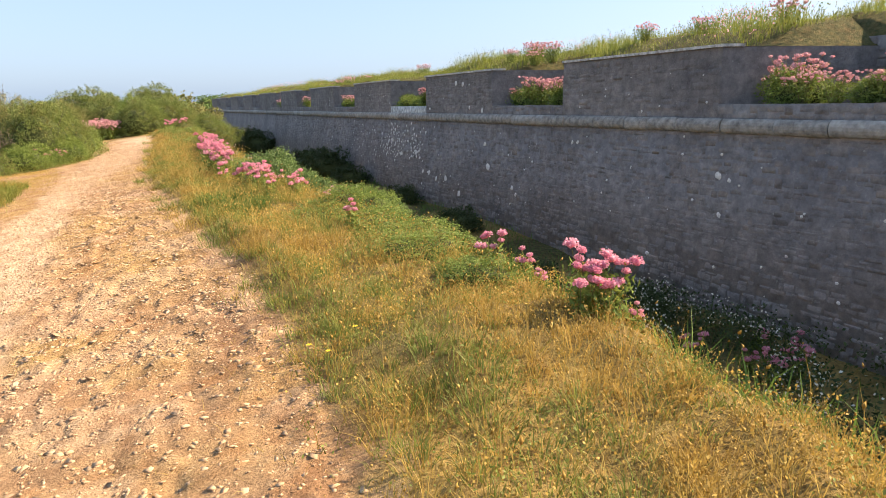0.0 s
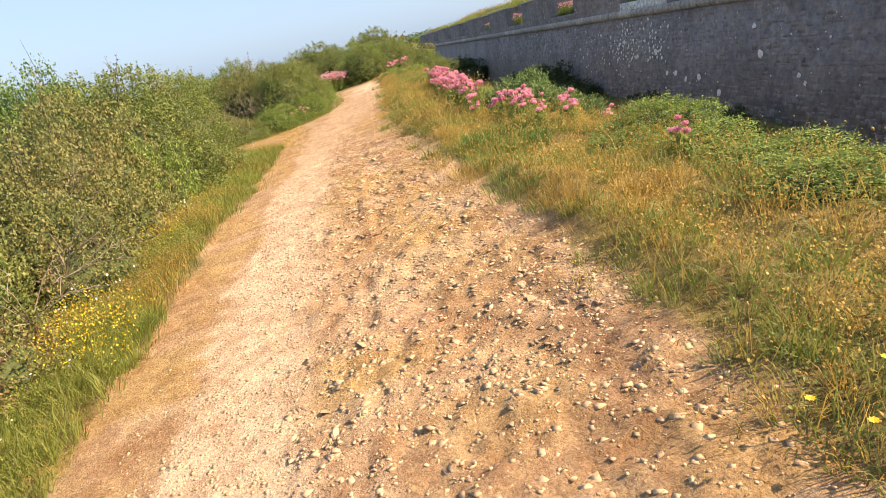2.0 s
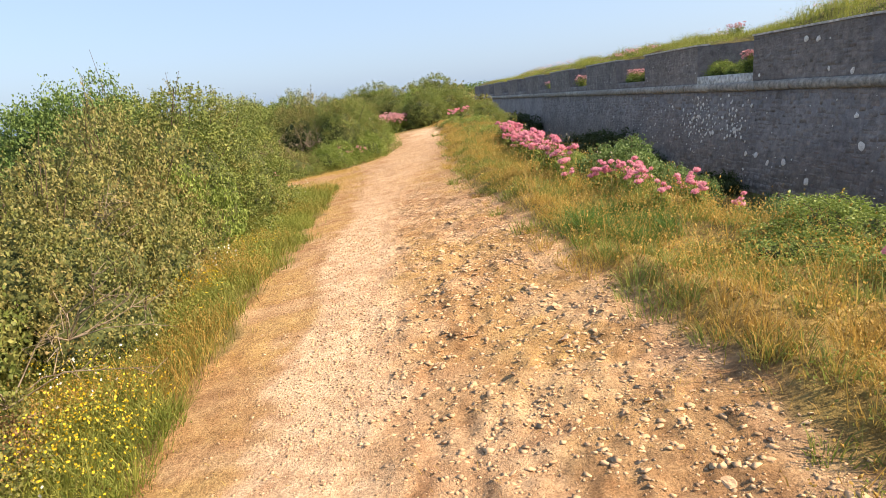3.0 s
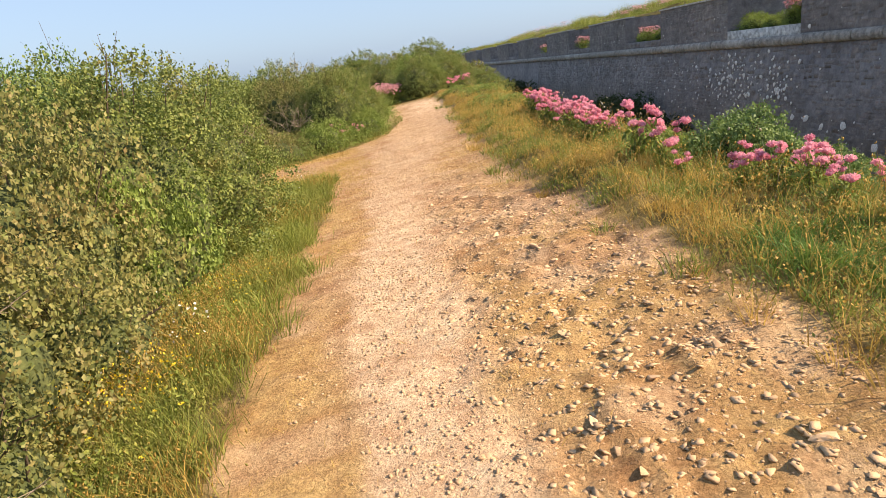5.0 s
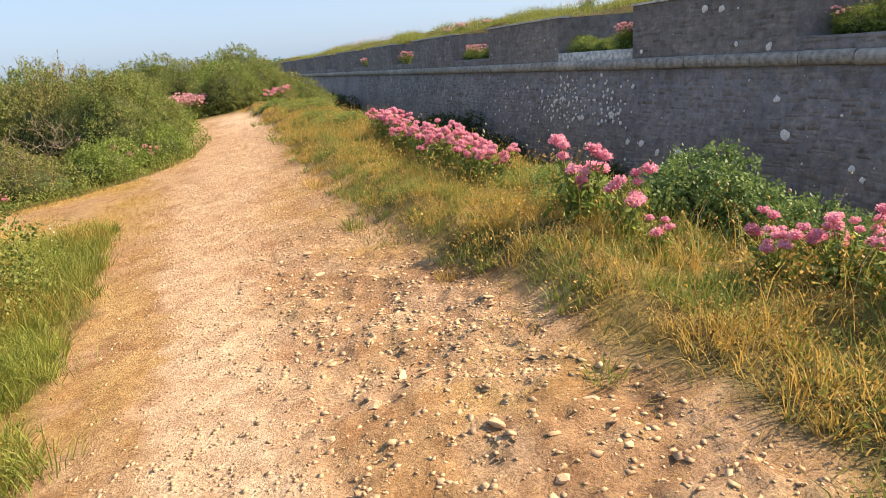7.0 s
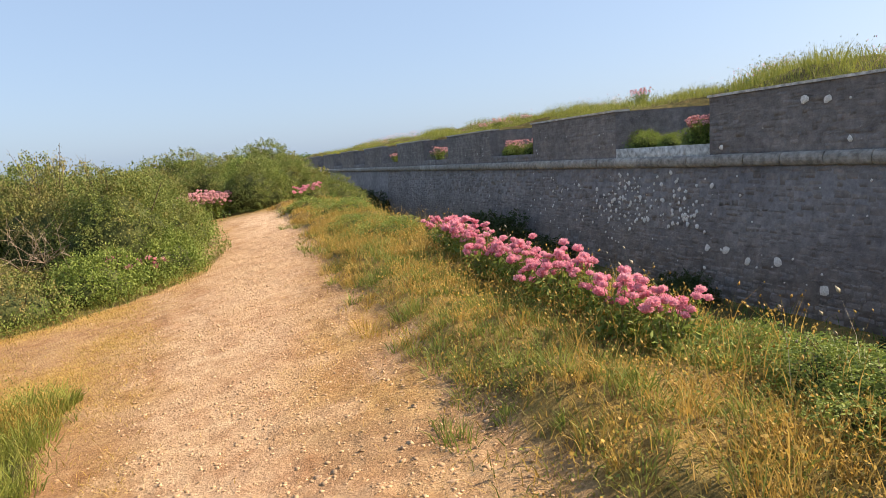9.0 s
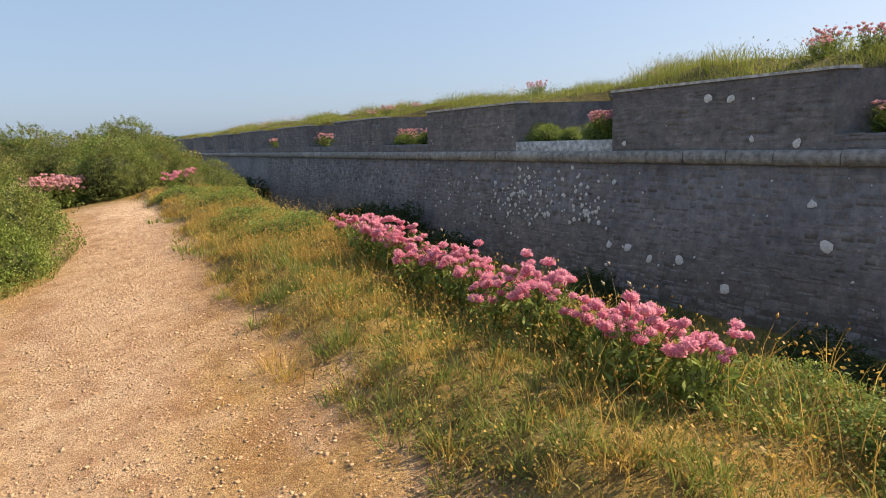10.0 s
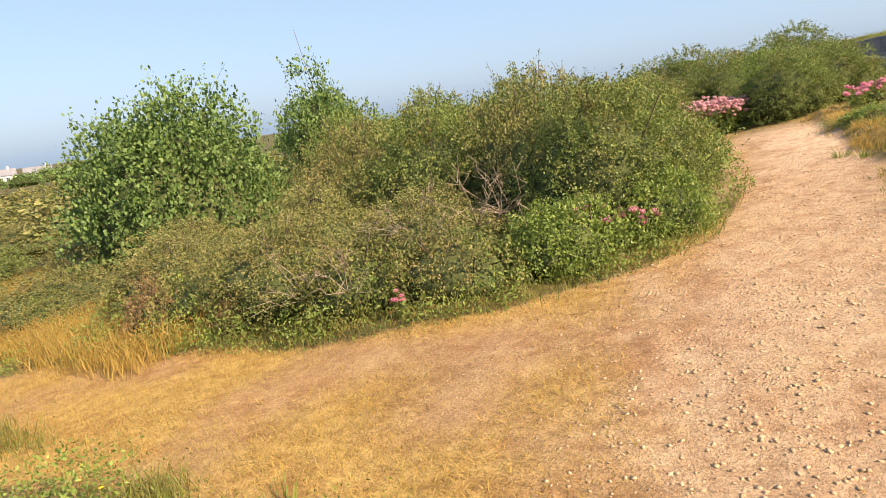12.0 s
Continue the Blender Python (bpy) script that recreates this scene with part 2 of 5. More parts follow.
def crest(y):
    return np.interp(y, [-6, 1, 3, 6, 8, 9, 10.5, 12, 14, 17, 22, 30, 60], [2.2, 2.2, 2.45, 2.5, 2.3, 2.0, 1.75, 1.65, 2.0, 2.0, 2.05, 2.3, 3.0])


def bush_front(x):
    """The y at which the scrub beyond the side path begins."""
    return np.interp(x, [-9, -7, -4.2, -3.2, -2.5, -1.9, -1.2, -0.8], [18.95, 19.3, 19.3, 19.6, 20.0, 20.5, 21.3, 23.5])


def height(x, y):
    x, y = np.asarray(x, float), np.asarray(y, float)
    yc = np.clip(y, -10, 45)
    c = crest(y)
    base = 0.0146 * yc - 0.053 + 0.16 * np.exp(-((y - 9.3) / 2.6) ** 2) * step(-5, -2, x) * step(1.5, 0.3, x)
    z = base + 0.118 * np.clip(x, -3, 1) + 0.035 * np.clip(x - 1, 0, np.maximum(c - 1, 0)) + 0.09 * np.clip(x + 3, -9, 0) + 0.014 * np.clip(x + 12, -300, 0)
    z += 0.05 * vnoise(x, y, 1.3, 3) * step(-2.2, -3.2, x) + (0.09 * vnoise(x, y, 0.8, 4) + 0.05 * vnoise(x, y, 0.3, 8)) * step(right_edge(y), right_edge(y) + 0.5, x)
    z += 0.08 * step(right_edge(y) - 0.05, right_edge(y) + 0.45, x) + 0.05 * step(left_edge(y) + 0.15, left_edge(y) - 0.4, x) * step(16.6, 16.0, y)
    floor = np.interp(y, [0, 8, 17, 30], [-2.65, -2.6, -2.2, -2.0]) + 0.08 * vnoise(x, y, 2.0, 5)
    k = step(c, c + 3.6, x) * step(140, 100, np.abs(y))
    z = z * (1 - k) + floor * k
    rough = step(pale_edge(y) + 0.3, pale_edge(y) + 1.0, x) * step(right_edge(y) + 0.2, right_edge(y) - 0.2, x) * step(17, 11, y)
    z += (0.008 + 0.012 * rough) * vnoise(x, y, 0.23, 6) * step(40, 25, y) + (0.005 + 0.011 * rough) * vnoise(x, y, 0.085, 7) * step(40, 25, y)
    # trodden slabs of hard earth and hoof prints
    slab = vnoise(x, y, 0.17, 9) + 0.6 * vnoise(x, y, 0.075, 10)
    trod = step(pale_edge(y) - 0.1, pale_edge(y) + 0.6, x) * step(right_edge(y) + 0.1, right_edge(y) - 0.2, x) * step(22, 15, y)
    z += 0.010 * rough * step(0.1, 0.3, slab) - 0.006 * trod * step(0.35, 0.95, vnoise(x, y, 0.15, 18) + 0.3 * vnoise(x, y, 0.06, 19))
    return z


def masks(x, y):
    """Pale track, worn earth, straw and bare brown soil, each 0 to 1."""
    w = 0.12 * vnoise(x, y, 0.5, 11) + 0.07 * vnoise(x, y, 0.16, 12)
    xl, xp, xr = left_edge(y), pale_edge(y), right_edge(y)
    far = step(31, 28.5, y + w)
    lane = step(xl - 0.1, xl + 0.12, x + w) * step(xr + 0.25, xr - 0.05, x + w) * far
    side = step(16.0, 16.5, y + w * 1.5 + 0.22 * np.clip(x + 2.3, -4, 0)) * step(0.15, -0.1, y + w - bush_front(x)) * step(-1.0, -2.4, x) * step(-30, -22, x)
    before = step(0.1, -0.1, y + w - bush_front(x)) + step(-1.1, -0.75, x + w)
    worn = np.clip(np.maximum(lane * np.clip(before, 0, 1), side), 0, 1)
    late = step(13, 20, y)
    track = lane * step(xp - 0.08 - 0.4 * late, xp + 0.1 + 0.3 * late, x + w * (1 + 1.5 * late)) * step(xp + 0.95 + 1.0 * late, xp + 0.5 + 0.6 * late, x + w) * np.clip(before, 0, 1)
    track = track * (1 - 0.5 * step(11, 16, y) * step(27, 22, y))
    track = np.maximum(track, 0.3 * lane * step(0.1, 0.5, vnoise(x, y, 0.35, 14)))
    straw = worn * (1 - track) * np.clip(0.35 + 0.9 * vnoise(x, y, 0.7, 15) + 0.35 * step(xp, xp - 0.3, x), 0, 1) * 0.45
    turf_straw = (1 - worn) * np.clip(0.5 + vnoise(x, y, 1.2, 16), 0, 1) * 0.6 * step(-16, -10, x) * step(40, 30, y)
    straw = np.clip(straw + 0.75 * side * step(-1.6, -2.6, x) * np.clip(0.6 + vnoise(x, y, 0.9, 17), 0, 1), 0, 1)
    soil = np.clip(step(xr - 1.0, xr - 0.05, x + 2 * w) * step(1.5, 5, y) * step(30, 20, y) * np.clip(0.6 + 0.9 * vnoise(x, y, 0.4, 23), 0, 1), 0, 1) * 0.8
    return track, worn, np.maximum(straw, turf_straw), soil


def spread(*spans):
    return np.unique(np.concatenate([np.linspace(a, b, n) for a, b, n in spans]))


xs = spread((-2500, -120, 9), (-120, -20, 16), (-20, -6, 30), (-6, -2.8, 28), (-2.8, 1.0, 165), (1.0, 2.8, 40), (2.8, 11, 34), (11, 60, 14), (60, 2500, 9))
ys = spread((-2500, -60, 9), (-60, -8, 14), (-8, 0, 60), (0, 14, 470), (14, 24, 200), (24, 34, 60), (34, 60, 40), (60, 140, 20), (140, 2500, 10))
gx, gy = np.meshgrid(xs, ys, indexing="ij")
gz = height(gx, gy)
idx = np.arange(gx.size).reshape(gx.shape)
quads = np.stack([idx[:-1, :-1], idx[1:, :-1], idx[1:, 1:], idx[:-1, 1:]], -1).reshape(-1, 4)
me = fast_mesh("ground", np.stack([gx, gy, gz], -1).reshape(-1, 3), quads, M_GROUND, True)
for key, val in zip(("track", "worn", "straw", "soil"), masks(gx.ravel(), gy.ravel())):
    me.attributes.new(key, "FLOAT", "POINT").data.foreach_set("value", np.ascontiguousarray(val, np.float32))
tagged(new("ground", me), "dusty orange earth path with a pale gravel track between dry grass verges", "ground", kind="structure")

# ---- wall ----
WALL_X, CORDON_Z, BATTER = 10.56, 1.0, math.tan(radians(6.0))
SILL, TOP, PERIOD, GAP0, GAP = 1.58, 2.66, 8.87, 5.35, 3.75
Y0, Y1 = -14.0, 97.0


def box_mesh(name, x0, x1, y0, y1, z0, z1, mat, lean=0.0):
    v = [(x + lean * (z - z1), y, z) for x in (x0, x1) for y in (y0, y1) for z in (z0, z1)]
    f = [(0, 1, 3, 2), (4, 6, 7, 5), (0, 4, 5, 1), (2, 3, 7, 6), (0, 2, 6, 4), (1, 5, 7, 3)]
    return fast_mesh(name, v, f, mat)


def face_x(z):
    return WALL_X - BATTER * (CORDON_Z - z)


scarp = tagged(new("wall_east", box_mesh("wall_east", WALL_X, WALL_X + 3.2, Y0, Y1, -3.2, CORDON_Z, M_MORTAR, BATTER)),
               "long dark grey rubble stone fort wall leaning back above a ditch", "wall", kind="structure")


def merlon_plan(y0, y1):
    """Outer face from y0 to y1; the sides splay so that the gaps narrow inwards."""
    return [(WALL_X + 0.05, y0), (WALL_X + 0.05, y1), (WALL_X + 3.0, y1 + 1.25), (WALL_X + 3.0, y0 - 1.25)]


def prism(bm, plan, z0, z1):
    lo = [bm.verts.new((x, y, z0)) for x, y in plan]
    hi = [bm.verts.new((x, y, z1)) for x, y in plan]
    n = len(plan)
    for i in range(n):
        bm.faces.new((lo[i], lo[(i + 1) % n], hi[(i + 1) % n], hi[i]))
    bm.faces.new(hi), bm.faces.new(lo[::-1])


gaps = [GAP0 + PERIOD * k for k in range(-2, 11)]
edges = [(a + GAP, b) for a, b in zip(gaps, gaps[1:])]
cap_v, cap_f = [], []
for k, (a, b) in enumerate(edges):
    bm = bmesh.new()
    prism(bm, merlon_plan(a, b), CORDON_Z + 0.02, TOP)
    part("merlon", bm, M_MORTAR, scarp)
    bm = bmesh.new()
    prism(bm, [(WALL_X + 0.0, a - 0.03), (WALL_X + 0.0, b + 0.03), (WALL_X + 0.42, b + 0.2), (WALL_X + 0.42, a - 0.2)], TOP, TOP + 0.055)
    part("coping", bm, M_PALE, scarp, "pale weathered coping stones")
for k, g in enumerate(gaps):
    part("sill", box_mesh("sill", WALL_X + 0.03, WALL_X + 3.0, g + 0.01, g + GAP - 0.01, CORDON_Z + 0.02, SILL - 0.02, M_PALE if k == 4 else M_MORTAR), None, scarp,
         "whitewashed stone embrasure sill" if k == 4 else "")
part("back_wall", box_mesh("back_wall", WALL_X + 3.0, WALL_X + 3.5, Y0, Y1, CORDON_Z, TOP + 0.2, M_STONE), None, scarp)

# rounded cordon, stone by stone
bm = bmesh.new()
prof = [(0.06, 0.0)] + [(-0.11 * math.sin(a) - 0.02, 0.145 - 0.145 * math.cos(a)) for a in np.linspace(0.15, math.pi - 0.15, 8)] + [(0.06, 0.29)]
rings = [[bm.verts.new((x, y, z)) for x, z in prof] for y in (0.008, 0.03, 0.97, 0.992)]
for r in (rings[0], rings[-1]):
    for v in r:
        v.co.x += 0.012
for p, q in zip(rings, rings[1:]):
    for i in range(len(prof) - 1):
        bm.faces.new((p[i], p[i + 1], q[i + 1], q[i]))
bm.faces.new(rings[0][::-1]), bm.faces.new(rings[-1])
bmesh.ops.recalc_face_normals(bm, faces=bm.faces)
cme = bpy.data.meshes.new("cordon_stone")
bm.to_mesh(cme), bm.free()
cme.materials.append(M_CORDON)
y, r = Y0, random.Random(3)
while y < Y1:
    L = r.uniform(0.7, 1.25)
    ob = part("cordon_stone", cme, None, scarp)
    ob.location, ob.scale = (WALL_X + r.uniform(-0.012, 0.012), y, CORDON_Z + r.uniform(-0.006, 0.006)), (1, L, 1)
    y += L

# ---- grassy rampart over the parapet ----
ny = 220
ryy = np.linspace(Y0, Y1, ny)
prof = [(0.42, TOP - 0.02), (1.0, TOP + 0.14), (2.2, TOP + 0.34), (3.5, TOP + 0.55), (7.0, TOP + 0.6), (12.0, TOP - 0.5), (16.0, -2.4)]


def rampart_z(x, y):
    z = np.interp(x - WALL_X, [p[0] for p in prof], [p[1] for p in prof]) + 0.26 * vnoise(x, y, 3.1, 21) * step(0.4, 1.6, x - WALL_X) + 0.08 * vnoise(x, y, 0.8, 22)
    u = (np.asarray(y) - GAP0) % PERIOD
    inset = step(3.3, 2.9, x - WALL_X) * ((u < GAP + np.interp(x - WALL_X, [0, 3], [0.05, -1.2])) & (u > np.interp(x - WALL_X, [0, 3], [-0.05, 1.2])))
    return z, inset


for a, b in edges:
    m = 22
    v, f = [], []
    for i, x in enumerate(np.linspace(0.42, 3.05, 8)):
        w = 1.22 * (x - 0.05) / 2.95
        yy = np.linspace(a - w + 0.02, b + w - 0.02, m)
        z, _ = rampart_z(WALL_X + x + 0 * yy, yy)
        z = TOP + 0.01 + (z - TOP) * np.minimum(1, np.minimum(np.arange(m), m - 1 - np.arange(m)) / 2.0) * (i > 0)
        v += [(WALL_X + x, p, q) for p, q in zip(yy, z)]
    f = [(i * m + j, (i + 1) * m + j, (i + 1) * m + j + 1, i * m + j + 1) for i in range(7) for j in range(m - 1)]
    part("turf_cap", fast_mesh("turf_cap", v, f, M_GROUND, True), None, scarp, "earth cap under rough grass")
v = []
for px, pz in prof[3:]:
    z, _ = rampart_z(WALL_X + px + 0 * ryy, ryy)
    v += [(WALL_X + px, p, q) for p, q in zip(ryy, z)]
v = [(WALL_X + 3.02, p, TOP + 0.2) for p in ryy] + v
f = [(i * ny + j, (i + 1) * ny + j, (i + 1) * ny + j + 1, i * ny + j + 1) for i in range(4) for j in range(ny - 1)]
tagged(new("rampart", fast_mesh("rampart", v, f, M_GROUND, True)), "grass-covered earth rampart behind the stone parapet", "earthwork", kind="structure")


# ---- grass ----
def blades(base, h, w, lean, seed, droop=0.35, azim=None):
    """Bent tapering blades: five points and three triangles each."""
    g = np.random.default_rng(seed)
    n = len(base)
    a, t = g.uniform(0, 2 * np.pi, n), g.uniform(0, 2 * np.pi, n)
    a = a if azim is None else azim
    d = np.stack([np.cos(a), np.sin(a), 0 * a], -1)
    s = np.stack([np.cos(t), np.sin(t), 0 * t], -1) * (w / 2)[:, None]
    up = np.array([0, 0, 1.0])
    mid = base + up * (h * 0.55)[:, None] + d * (h * lean * 0.35)[:, None]
    tip = base + up * (h * (1 - droop * lean * 0.5))[:, None] + d * (h * lean)[:, None]
    v = np.stack([base - s, base + s, mid - s * 0.8, mid + s * 0.8, tip], 1).reshape(-1, 3)
    k = np.arange(n)[:, None] * 5
    f = np.concatenate([k + [0, 1, 3], k + [0, 3, 2], k + [2, 3, 4]], 0)
    return v, f, tip


def ears(tip, size, seed):
    """Small seed heads: slim four-sided spindles."""
    g = np.random.default_rng(seed)
    n = len(tip)
    a = g.uniform(0, 6.28, n)
    L, w = size[:, None], (size * 0.28)[:, None]
    ax = np.stack([0.5 * np.cos(a), 0.5 * np.sin(a), 0.7 + 0 * a], -1)
    ax /= np.linalg.norm(ax, axis=1)[:, None]
    e1 = np.cross(ax, [0.3, 0.5, 0.8]); e1 /= np.linalg.norm(e1, axis=1)[:, None]
    e2 = np.cross(ax, e1)
    v = np.stack([tip - ax * L * 0.5, tip + e1 * w, tip - e1 * w * 0.5 + e2 * w * 0.87, tip - e1 * w * 0.5 - e2 * w * 0.87, tip + ax * L * 0.6], 1).reshape(-1, 3)
    k = np.arange(n)[:, None] * 5
    f = np.concatenate([k + q for q in ([0, 1, 2], [0, 2, 3], [0, 3, 1], [4, 2, 1], [4, 3, 2], [4, 1, 3])], 0)
    return v, f


def grass_object(name, x, y, z, h, w, lean, mat, label, seed, ear=0.0, ear_size=0.02, azim=None):
    base = np.stack([x, y, z - 0.01], -1)
    v, f, tip = blades(base, h, w, lean, seed, 0.35, azim)
    if ear:
        k = np.random.default_rng(seed + 1).uniform(size=len(tip)) < ear
        v2, f2 = ears(tip[k], ear_size * np.random.default_rng(seed + 2).uniform(0.6, 1.4, k.sum()), seed)
        v, f = np.concatenate([v, v2]), np.concatenate([f, f2 + len(v)])
    return tagged(new(name, fast_mesh(name, v, f, mat)), label, "grass", kind="stuff")


def scatter(n, x0, x1, y0, y1, keep, seed):
    g = np.random.default_rng(seed)
    x, y = g.uniform(x0, x1, n), g.uniform(y0, y1, n)
    k = g.uniform(size=n) < keep(x, y)
    return x[k], y[k], g


def tufts(name, n, span, keep, per, rad, tall, wide, mat, label, seed, ear=0.0, ear_size=0.02):
    """Tussocks: blades that fan out from many roots, the outer ones lying lower."""
    cx, cy, g = scatter(n, *span, keep, seed)
    k = np.repeat(np.arange(len(cx)), per)
    size = g.uniform(0.55, 1.25, len(cx))[k]
    a, q = g.uniform(0, 2 * np.pi, len(k)), np.sqrt(g.uniform(size=len(k)))
    x, y = cx[k] + rad * size * q * np.cos(a), cy[k] + rad * size * q * np.sin(a)
    h = g.uniform(*tall, len(k)) * size * (1 - 0.35 * q)
    lean = 0.15 + 0.9 * q * g.uniform(0.5, 1.2, len(k))
    return grass_object(name, x, y, height(x, y), h, g.uniform(*wide, len(k)) * (1 + np.clip(y, 0, 40) / 25), lean, mat, label, seed + 1, ear, ear_size, a + g.normal(size=len(k)) * 0.5)


def tone(x, y):
    """Where the verge stays green: 0 dry, 1 green."""
    return np.clip(0.46 + 0.2 * step(12, 14, y) * step(20, 17, y) + 0.9 * vnoise(x, y, 1.1, 31) + 0.4 * vnoise(x, y, 0.35, 32) + 0.3 * step(4.5, 2.0, y) + 0.3 * step(6.0, 7.2, y) * step(10.5, 9.5, y) - 0.2 * step(1.6, 2.4, x), 0, 1)


def right_verge(x, y):
    e = right_edge(y)
    return step(e - 0.25, e + 0.35, x + 0.28 * vnoise(x, y, 0.45, 33) + 0.1 * vnoise(x, y, 0.16, 34)) * step(crest(y) + 0.75, crest(y) + 0.1, x)


def left_strip(x, y):
    return step(left_edge(y) + 0.05, left_edge(y) - 0.35, x + 0.2 * vnoise(x, y, 0.4, 36)) * step(17, 16, y)


BANK, STRIP = (0.0, 3.4, -1.5, 30), (-4.2, -2.0, 1.5, 17)
x, y, g = scatter(80000, *BANK, lambda x, y: right_verge(x, y) * step(34, 8, y) ** 0.5 * (1 - 0.75 * tone(x, y)), 41)
grass_object("dry_grass", x, y, height(x, y), g.uniform(0.03, 0.12, len(x)), g.uniform(0.003, 0.006, len(x)) * (1 + y / 25), g.uniform(0.4, 1.4, len(x)), M_DRY,
             "short golden dry meadow grass on the bank", 42, 0.3, 0.016)
x, y, g = scatter(80000, *BANK, lambda x, y: right_verge(x, y) * step(34, 8, y) ** 0.5 * (0.15 + 0.85 * tone(x, y)), 43)
grass_object("verge_grass", x, y, height(x, y), g.uniform(0.03, 0.11, len(x)), g.uniform(0.003, 0.007, len(x)) * (1 + y / 25), g.uniform(0.4, 1.3, len(x)), M_GREEN,
             "low green grass and herbs on the bank above the ditch", 44, 0.1, 0.014)
tufts("dry_tussocks", 3000, BANK, lambda x, y: right_verge(x, y) * step(34, 8, y) ** 0.5 * (1 - 0.8 * tone(x, y)), 42, 0.10, (0.09, 0.24), (0.0025, 0.005), M_DRY,
      "golden tussocks of seeding grass on the bank", 411, 0.4, 0.017)
tufts("green_tussocks", 2600, BANK, lambda x, y: right_verge(x, y) * step(34, 8, y) ** 0.5 * (0.12 + 0.88 * tone(x, y)), 42, 0.10, (0.07, 0.21), (0.003, 0.006), M_HERB,
      "olive green grass tussocks on the bank", 431, 0.12, 0.014)
x, y, g = scatter(110000, *STRIP, left_strip, 45)
grass_object("verge_grass", x, y, height(x, y), g.uniform(0.05, 0.18, len(x)), g.uniform(0.003, 0.007, len(x)), g.uniform(0.3, 1.2, len(x)), M_GRASS2,
             "fresh green grass strip beside the scrub", 46, 0.15, 0.016)
tufts("green_tussocks", 2600, STRIP, left_strip, 40, 0.10, (0.10, 0.30), (0.003, 0.006), M_GRASS2, "fresh green grass tussocks beside the scrub", 451, 0.1, 0.015)
x, y, g = scatter(36000, -4.0, -2.0, 1.5, 17, lambda x, y: step(left_edge(y) + 0.15, left_edge(y) - 0.1, x) * tone(x, y) * step(17, 16, y), 47)
grass_object("meadow_grass", x, y, height(x, y), g.uniform(0.08, 0.28, len(x)), g.uniform(0.003, 0.006, len(x)), g.uniform(0.3, 1.1, len(x)), M_GREEN,
             "yellow-green flowering grass at the path edge", 48, 0.4, 0.018)
# thin trodden straw lying on the path
x, y, g = scatter(26000, -2.4, 0.9, -0.5, 20, lambda x, y: np.maximum(masks(x, y)[2], 0.10) * (masks(x, y)[1] > 0.3), 49)
grass_object("straw", x, y, height(x, y) + 0.012, g.uniform(0.015, 0.05, len(x)), g.uniform(0.002, 0.004, len(x)), g.uniform(1.2, 2.6, len(x)), M_DRY, "short trodden straw on the bare earth", 50)
x, y, g = scatter(9000, -1.0, 1.1, 2, 17, lambda x, y: step(right_edge(y) - 0.9, right_edge(y) - 0.1, x) * step(right_edge(y) + 0.2, right_edge(y), x) * step(-0.1, 0.5, vnoise(x, y, 0.5, 38)), 491)
grass_object("straw", x, y, height(x, y) + 0.012, g.uniform(0.03, 0.07, len(x)), g.uniform(0.002, 0.004, len(x)), g.uniform(1.6, 2.6, len(x)), M_DRY, "long trampled straw along the edge of the path", 492)
x, y, g = scatter(70000, -9, -1.6, 14.5, 20, lambda x, y: (masks(x, y)[1] > 0.3) * masks(x, y)[2] * 1.2 + 0.4 * (masks(x, y)[1] < 0.3) * step(-2.4, -3.0, x), 51)
grass_object("worn_grass", x, y, height(x, y), g.uniform(0.015, 0.07, len(x)), g.uniform(0.003, 0.006, len(x)), g.uniform(0.5, 1.8, len(x)), M_DRY, "short worn golden grass on the side path", 52)
# rampart grass
x, y, g = scatter(150000, WALL_X + 0.45, WALL_X + 5.5, 2, 96, lambda x, y: step(96, 20, y) ** 0.5 * (rampart_z(x, y)[1] < 0.5) * np.clip(0.8 + 0.8 * vnoise(x, y, 1.7, 58), 0.3, 1), 53)
z, _ = rampart_z(x, y)
grass_object("rampart_grass", x, y, np.maximum(z, TOP + 0.02), g.uniform(0.12, 0.45, len(x)) * np.clip(0.8 + 1.0 * vnoise(x, y, 1.1, 57), 0.2, 2) * (0.5 + 0.5 * step(0.5, 1.6, x - WALL_X)), g.uniform(0.007, 0.016, len(x)), g.uniform(0.15, 0.9, len(x)), M_GRASS2, "tall pale grass along the top of the rampart", 54, 0.3, 0.04)
# ditch growth
x, y, g = scatter(30000, 2.6, 10.2, 0, 40, lambda x, y: 0.4 + 0.5 * vnoise(x, y, 1.0, 37), 55)
grass_object("ditch_grass", x, y, height(x, y), g.uniform(0.1, 0.4, len(x)), g.uniform(0.008, 0.016, len(x)), g.uniform(0.2, 0.9, len(x)), M_LUSH, "rank shaded grass on the ditch floor", 56)

# ---- bushes ----
def leaf_cloud(pts, nrm, size, seed, aspect=0.7):
    """Folded diamond leaves, four points and two triangles each."""
    g = np.random.default_rng(seed)
    n = len(pts)
    d = g.normal(size=(n, 3)) * 0.9 + nrm * 0.5
    d /= np.linalg.norm(d, axis=1)[:, None]
    q = np.cross(d, g.normal(size=(n, 3)))
    q /= np.linalg.norm(q, axis=1)[:, None]
    r = np.cross(d, q)
    L = size[:, None]
    v = np.stack([pts - d * L * 0.5, pts + q * L * aspect * 0.5 + r * L * 0.1, pts + d * L * 0.5, pts - q * L * aspect * 0.5 + r * L * 0.1], 1).reshape(-1, 3)
    k = np.arange(n)[:, None] * 4
    return v, np.concatenate([k + [0, 1, 2], k + [0, 2, 3]], 0)


